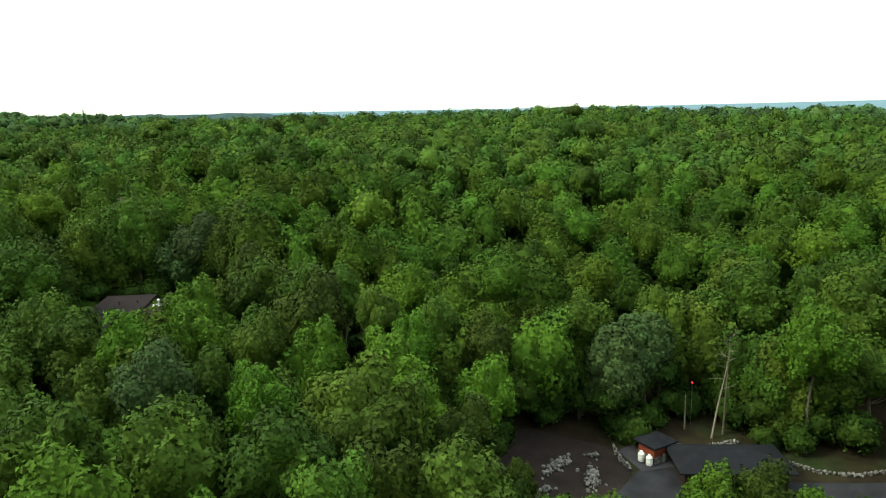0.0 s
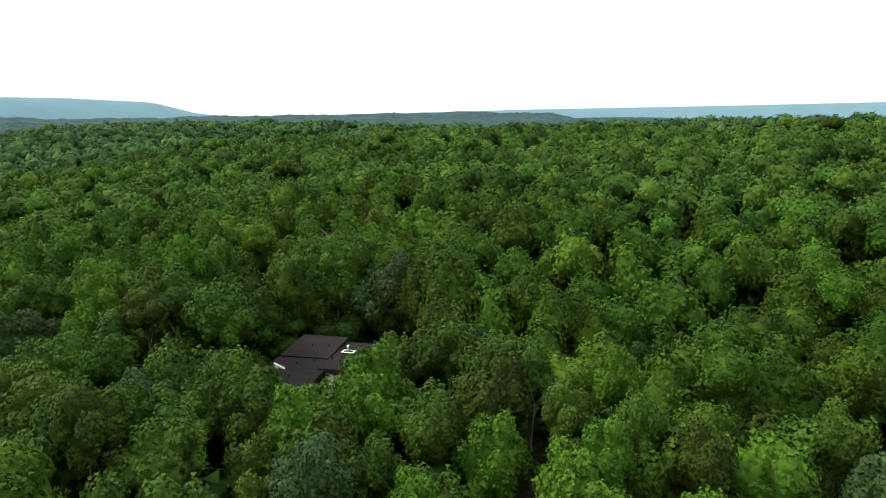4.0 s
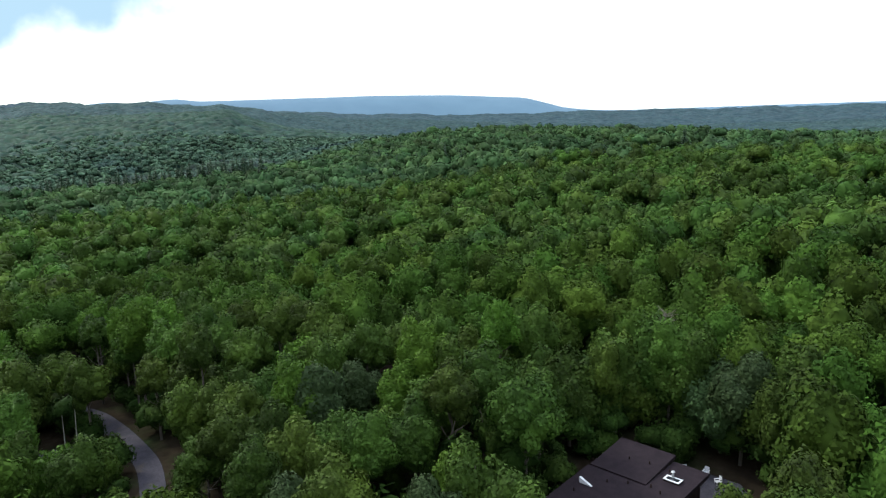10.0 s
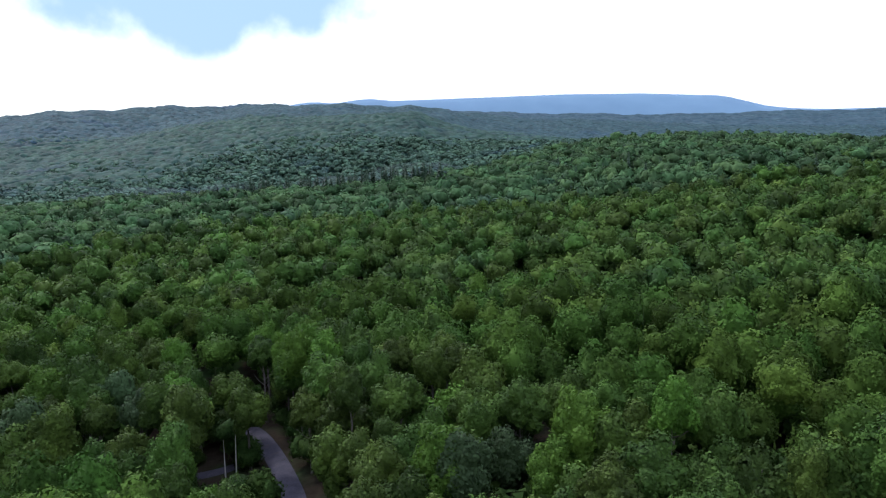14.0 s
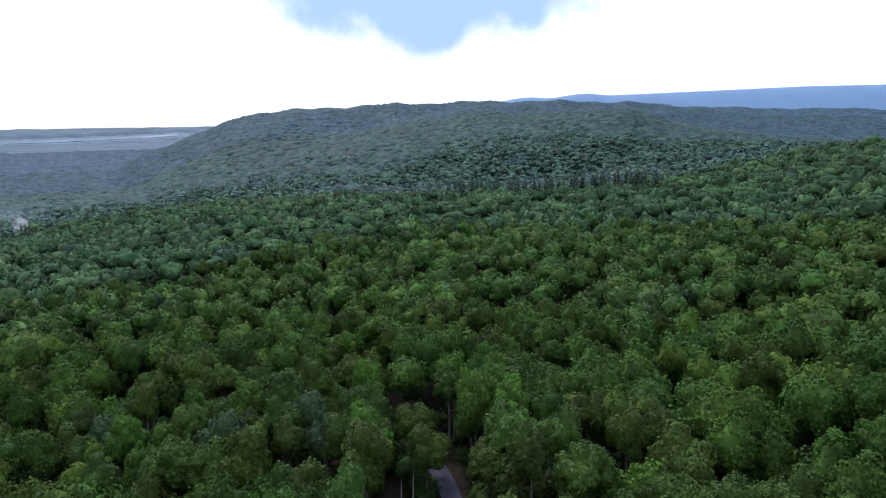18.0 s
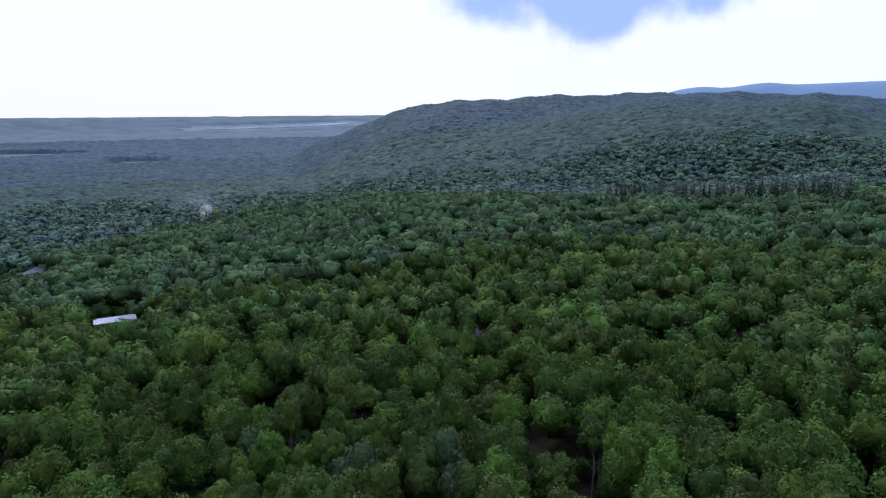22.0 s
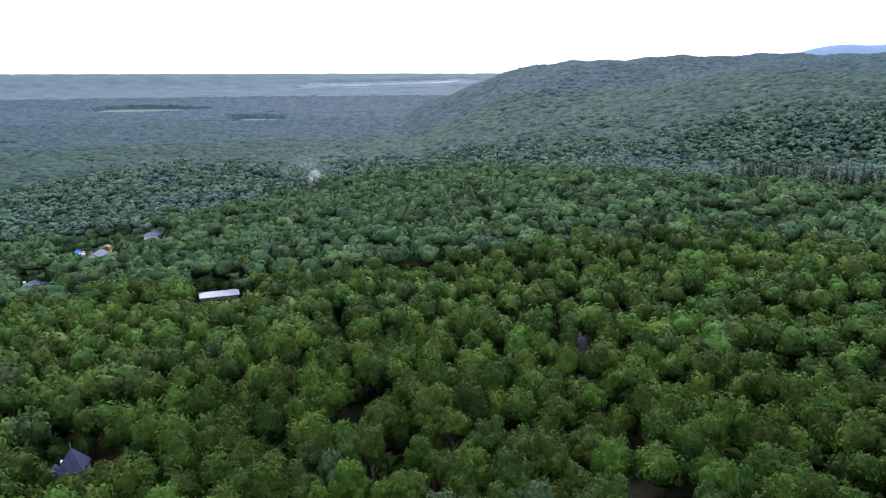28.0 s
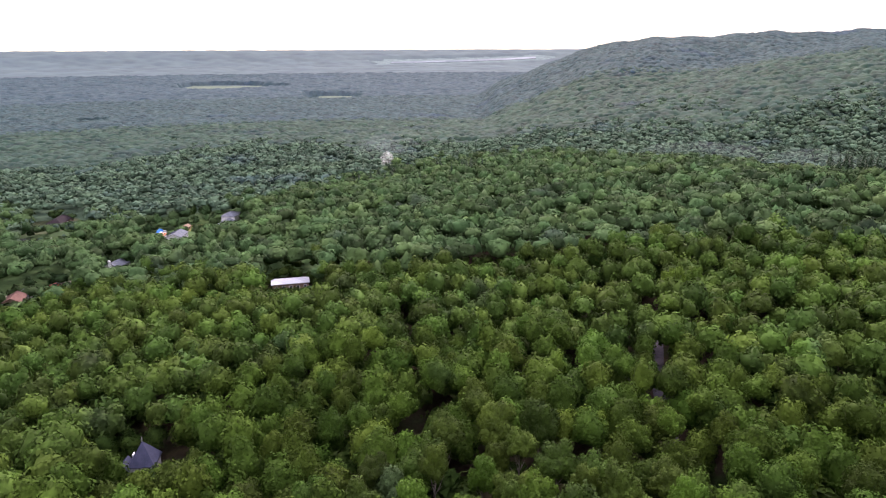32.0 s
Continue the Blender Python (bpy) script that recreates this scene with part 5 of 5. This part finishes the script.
def car(x, y, turn, mat, label):
    c = tagged(new("car"), label, "car", "cars below the wood")
    c.matrix_world = pose(x, y, one_land(x, y) + 0.12, 0, 0, turn)
    part("body", box(-2.2, 2.2, -0.88, 0.88, 0.3, 0.95, 0.12), mat, c)
    part("cabin", solid([(-1.5, -0.8, 0.93), (1.0, -0.8, 0.93), (1.0, 0.8, 0.93), (-1.5, 0.8, 0.93), (-1.1, -0.65, 1.48), (0.4, -0.65, 1.48), (0.4, 0.65, 1.48), (-1.1, 0.65, 1.48)],
                        [(0, 1, 2, 3), (4, 5, 6, 7), (0, 1, 5, 4), (1, 2, 6, 5), (2, 3, 7, 6), (3, 0, 4, 7)]), GLASS, c, "dark glazed cabin")
    part("roof", box(-1.12, 0.42, -0.66, 0.66, 1.482, 1.53, 0.02), mat, c)
    for wx in (-1.35, 1.35):
        for wy in (-0.8, 0.8):
            bm = bmesh.new()
            bmesh.ops.create_cone(bm, cap_ends=True, segments=12, radius1=0.32, radius2=0.32, depth=0.2, matrix=Matrix.Translation((wx, wy, 0.2)) @ Matrix.Rotation(math.pi / 2, 4, "X"))
            part("wheel", bm, RUBBER, c)


barn = cottage(-294.5, -108, -57, 15, 6.5, 3.2, 1.2, BRICKY, ROOF_TIN, "long barn with a pale tin roof among the trees")
lodge = cottage(-415, -368, 25, 22, 10, 3.2, 3.2, BRICKY, ROOF_BROWN, "wide brown lodge with a dark roof", True)
wh = cottage(-390, -246, 20, 13, 9, 3.4, 1.8, SIDING, ROOF_GREY, "white house with solar panels on its roof")
part("solar_panel", solid([(-6, -5.2, 3.5), (3, -5.2, 3.5), (3, -0.3, 5.45), (-6, -0.3, 5.45), (-6, -5.2, 3.4), (3, -5.2, 3.4), (3, -0.3, 5.35), (-6, -0.3, 5.35)],
                          [(0, 1, 2, 3), (4, 5, 6, 7), (0, 1, 5, 4), (1, 2, 6, 5), (2, 3, 7, 6), (3, 0, 4, 7)]), SOLAR, wh, "dark blue solar panels")
cottage(-438, -240, 15, 13, 9, 5.6, 2.0, SIDING, ROOF_GREY, "two-storey pale house with a grey hipped roof", True)
cottage(-426, -236, 15, 13, 7, 2.8, 1.6, SIDING, ROOF_GREY, "low pale wing with a grey roof")
cottage(-427, -270, 40, 7, 5, 2.4, 1.8, BRICKY, BRICKY, "small brown garden shed")
cottage(-418, -262, 10, 5, 4, 2.2, 1.2, BRICKY, BRICKY, "small brown garden shed")
cottage(-478, -292, 30, 8, 5, 3.0, 1.2, SIDING, ROOF_TIN, "small white house under trees")
cottage(-322, -228, 5, 10, 8, 3.2, 2.0, SIDING, ROOF_GREY, "grey house with a tall white chimney", False, True)
cottage(-332, -234, 5, 9, 7, 3.0, 2.0, TIMBER, ROOF_BROWN, "dark house wing behind trees")
cottage(-262, -228, 35, 10, 7, 2.8, 1.8, BRICKY, ROOF_RUST, "low house with a rusty brown roof")
cottage(-270, -232, 35, 8, 5, 2.6, 1.2, SIDING, ROOF_GREY, "pale garage beside the dirt road")
cottage(-683, -278, 10, 14, 8, 4.0, 1.6, SIDING, ROOF_TIN, "white building beside the far yard")
cottage(-698, -268, 10, 9, 6, 3.0, 1.4, SIDING, ROOF_TIN, "small white building beside the far yard")
cottage(-655, -262, 20, 7, 5, 3.0, 1.4, SIDING, ROOF_TIN, "small white building in the smoke")
cottage(-985, -905, 30, 14, 9, 5.0, 2.0, SIDING, ROOF_TIN, "lone white farmhouse on the plain")
cottage(-1662, -434, 10, 22, 9, 4.0, 2.0, SIDING, ROOF_TIN, "long pale farm building at the ridge's foot")
for px, py in ((-2300, -960), (-2450, -880), (-2600, -770)):
    cottage(px, py, 20, 26, 14, 7.0, 3.0, SIDING, ROOF_TIN, "far white farm building on the plain")
tower = tagged(new("pointed_roof_house"), "house with a steep blue slate roof among trees", "house")
tower.matrix_world = pose(-160, -65, one_land(-160, -65) - 1.2, 0, 0, 25)
part("wall", box(-2.6, 2.6, -2.6, 2.6, -1, 5.0), SIDING, tower)
part("roof", hip_roof(5.2, 5.2, 5.0, 5.0, 0.4), SLATE, tower, "steep slate roof")
part("wing", box(-1.5, 9.5, -5.6, -2.7, -1, 3.6), SIDING, tower)
part("wing_roof", solid([(-2, -6, 3.6), (10, -6, 3.6), (10, -2.4, 3.6), (-2, -2.4, 3.6), (-2, -4.2, 5.4), (10, -4.2, 5.4)], [(0, 1, 2, 3), (0, 1, 5, 4), (2, 3, 4, 5), (0, 3, 4), (1, 2, 5)]), SLATE, tower)
part("skylight", box(-0.5, 0.5, -2.35, -2.1, 6.0, 7.0), WHITE, tower, "white dormer window")
part("finial", rod(0.12, 0.02, 9.9, 11.2), METAL, tower)

# parked cars, tarps, lawns and yards
gg = random.Random(3)
for px, py, k in ((-404, -270, 0), (-401, -266, 4), (-398, -273, 0), (-409, -272, 1), (-402, -262, 3), (-470, -286, 0), (-268, -222, 1), (-290, -236, 2), (-294, -240, 1),
                  (-577, -314, 0), (-580, -317, 1), (-574, -318, 0), (-583, -312, 0), (-588, -308, 3), (-571, -311, 1), (-578, -322, 2), (-617, -300, 0), (-622, -302, 1), (-630, -296, 0),
                  (-645, -268, 0), (-662, -276, 1), (-381, -330, 0), (-376, -334, 0), (-372, -368, 0), (-368, -363, 1)):
    car(px, py, gg.uniform(0, 360), CARS[k], ("white car parked in a yard", "silver car parked in a yard", "red car parked by the dirt road", "dark car parked in a yard", "orange car parked beside the house")[k])
tarp = tagged(new("tarpaulin"), "bright blue tarpaulin over a low stack", "tarpaulin")
tarp.matrix_world = pose(-410, -277, one_land(-410, -277), 0, 0, 20)
part("sheet", solid([(-3, -2, 0), (3, -2, 0), (3, 2, 0), (-3, 2, 0), (-2, -1, 2.2), (2.2, -0.6, 1.7), (2, 1, 2.0), (-2.2, 1.2, 1.6)],
                    [(0, 1, 2, 3), (4, 5, 6, 7), (0, 1, 5, 4), (1, 2, 6, 5), (2, 3, 7, 6), (3, 0, 4, 7)]), TARP, tarp)
for px, py, w in ((-393, -375, 9), (-388, -371, 7), (-400, -379, 6)):
    hb = tagged(new("boat_cover"), "pale covered boat on the lodge's lawn", "boat", "covered boats by the lodge")
    hb.matrix_world = pose(px, py, one_land(px, py), 0, 0, gg.uniform(0, 90))
    part("hull", solid([(-w / 2, -1.2, 0.6), (w / 3, -1.2, 0.6), (w / 2, 0, 0.8), (w / 3, 1.2, 0.6), (-w / 2, 1.2, 0.6), (-w / 2.2, -0.6, 0), (w / 3.2, -0.5, 0), (w / 3.2, 0.5, 0), (-w / 2.2, 0.6, 0)],
                       [(0, 1, 6, 5), (1, 2, 6), (2, 7, 6), (2, 3, 7), (3, 4, 8, 7), (4, 0, 5, 8), (5, 6, 7, 8), (0, 1, 2, 3, 4)]), SIDING, hb)
    part("cover", solid([(-w / 2, -1.25, 0.62), (w / 3, -1.25, 0.62), (w / 2, 0, 0.82), (w / 3, 1.25, 0.62), (-w / 2, 1.25, 0.62), (-w / 3, 0, 1.7), (w / 5, 0, 1.6)],
                        [(0, 1, 6, 5), (1, 2, 6), (2, 3, 6), (3, 4, 5, 6), (4, 0, 5), (0, 1, 2, 3, 4)]), WHITE, hb)
laid("lawn_house", "dry yellow lawn between the houses", "lawn", LAWN, [(-412, -250), (-422, -244), (-434, -255), (-432, -268), (-416, -266)], 0.1, 4)
laid("lawn_lodge", "dull green lawn before the lodge", "lawn", LAWN_DULL, [(-378, -372), (-392, -352), (-425, -352), (-438, -380), (-405, -398)], 0.1, 5)
laid("water_pond", "bright still pond below the lodge", "pond", WATER, [(-368, -360), (-368, -340), (-372, -322), (-379, -322), (-378, -345), (-374, -364)], 0.12, 4)
laid("yard_white_house", "pale gravel yard of the white house", "yard", SAND, [(-395, -262), (-399, -254), (-410, -262), (-412, -278), (-400, -280)], 0.1, 4)
ribbon("road_dirt", "pale dirt road below the slope", SAND, [(-255, -250), (-275, -243), (-292, -237), (-306, -233), (-318, -236)], 5.0)
ribbon("road_yard", "pale dirt road through the far yard", SAND, [(-565, -322), (-585, -312), (-612, -303), (-640, -295), (-665, -280), (-690, -262)], 9.0, 0.2)
ribbon("road_far", "pale track at the foot of the ridge", SAND, [(-780, -188), (-796, -182), (-815, -184), (-830, -176)], 5.0, 0.3)
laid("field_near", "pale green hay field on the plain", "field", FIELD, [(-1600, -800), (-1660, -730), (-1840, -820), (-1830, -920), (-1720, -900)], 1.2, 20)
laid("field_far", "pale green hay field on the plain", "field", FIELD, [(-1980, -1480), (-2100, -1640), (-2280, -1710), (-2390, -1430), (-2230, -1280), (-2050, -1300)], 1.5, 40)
laid("field_pale", "long pale bluish field near the horizon", "field", FIELD_WHITE, [(-3740, -1510), (-3785, -1520), (-4150, -770), (-4105, -755)], 2.5, 60)
laid("field_strip", "second pale bluish field near the horizon", "field", FIELD_WHITE, [(-4300, -1300), (-4340, -1310), (-4540, -700), (-4500, -690)], 2.5, 60)

# ---- smoke over the far yard and mist in the valley ----


def haze(name, strength, colour):
    m = bpy.data.materials.new(name)
    m.use_nodes = True
    nt = m.node_tree
    nt.nodes.clear()
    out, mx = nt.nodes.new("ShaderNodeOutputMaterial"), nt.nodes.new("ShaderNodeMixShader")
    tr, df = nt.nodes.new("ShaderNodeBsdfTransparent"), nt.nodes.new("ShaderNodeBsdfTranslucent")
    df2, add = nt.nodes.new("ShaderNodeBsdfDiffuse"), nt.nodes.new("ShaderNodeMixShader")
    df.inputs["Color"].default_value = df2.inputs["Color"].default_value = (*colour, 1)
    n, geo, rmp = nt.nodes.new("ShaderNodeTexNoise"), nt.nodes.new("ShaderNodeNewGeometry"), nt.nodes.new("ShaderNodeMapRange")
    n.inputs["Scale"].default_value, n.inputs["Detail"].default_value = 0.05, 4.0
    rmp.inputs["From Min"].default_value, rmp.inputs["From Max"].default_value, rmp.inputs["To Max"].default_value = 0.38, 0.68, strength
    nt.links.new(geo.outputs["Position"], n.inputs["Vector"])
    nt.links.new(n.outputs["Fac"], rmp.inputs["Value"])
    nt.links.new(rmp.outputs["Result"], mx.inputs["Fac"])
    nt.links.new(df.outputs[0], add.inputs[1])
    nt.links.new(df2.outputs[0], add.inputs[2])
    nt.links.new(tr.outputs[0], mx.inputs[1])
    nt.links.new(add.outputs[0], mx.inputs[2])
    nt.links.new(mx.outputs[0], out.inputs["Surface"])
    return m


SMOKE, MIST = haze("smoke", 0.13, (0.92, 0.93, 0.95)), haze("mist", 0.035, (0.50, 0.57, 0.64))
g = np.random.default_rng(77)


def puffs(name, label, mat, blobs):
    vs, fs, n = [], [], 0
    for bx, by, bz, rx, ry, rz in blobs:
        d = ICO2[0] * (1 + g.normal(0, 0.08, (len(ICO2[0]), 1))) * (rx, ry, rz) + (bx, by, bz)
        vs.append(d)
        fs.append(ICO2[1] + n)
        n += len(d)
    return tagged(new(name, link_mesh(name, np.vstack(vs), np.vstack(fs), [mat], True)), label, name, kind="stuff")


z0 = one_land(-585, -184)
puffs("smoke", "white smoke rising from a yard fire", SMOKE,
      [(-585 - 4 * k + g.normal(0, 1), -184 - 3 * k + g.normal(0, 1), z0 + 8 + 5.0 * k, 2.6 + 1.6 * k, 2.6 + 1.6 * k, 3.4 + 0.8 * k) for k in range(3)])
puffs("mist", "thin bluish mist lying in the valley", MIST,
      [(-600 + 80 * u, 50 + 240 * u, one_land(-600 + 80 * u, 50 + 240 * u) + 19, 26, 40, 8) for u in (0.05, 0.35, 0.65, 0.95)]
      + [(-640 - 45 * k, -215 - 16 * k, one_land(-640 - 45 * k, -215 - 16 * k) + 17, 24, 30, 8) for k in range(3)])
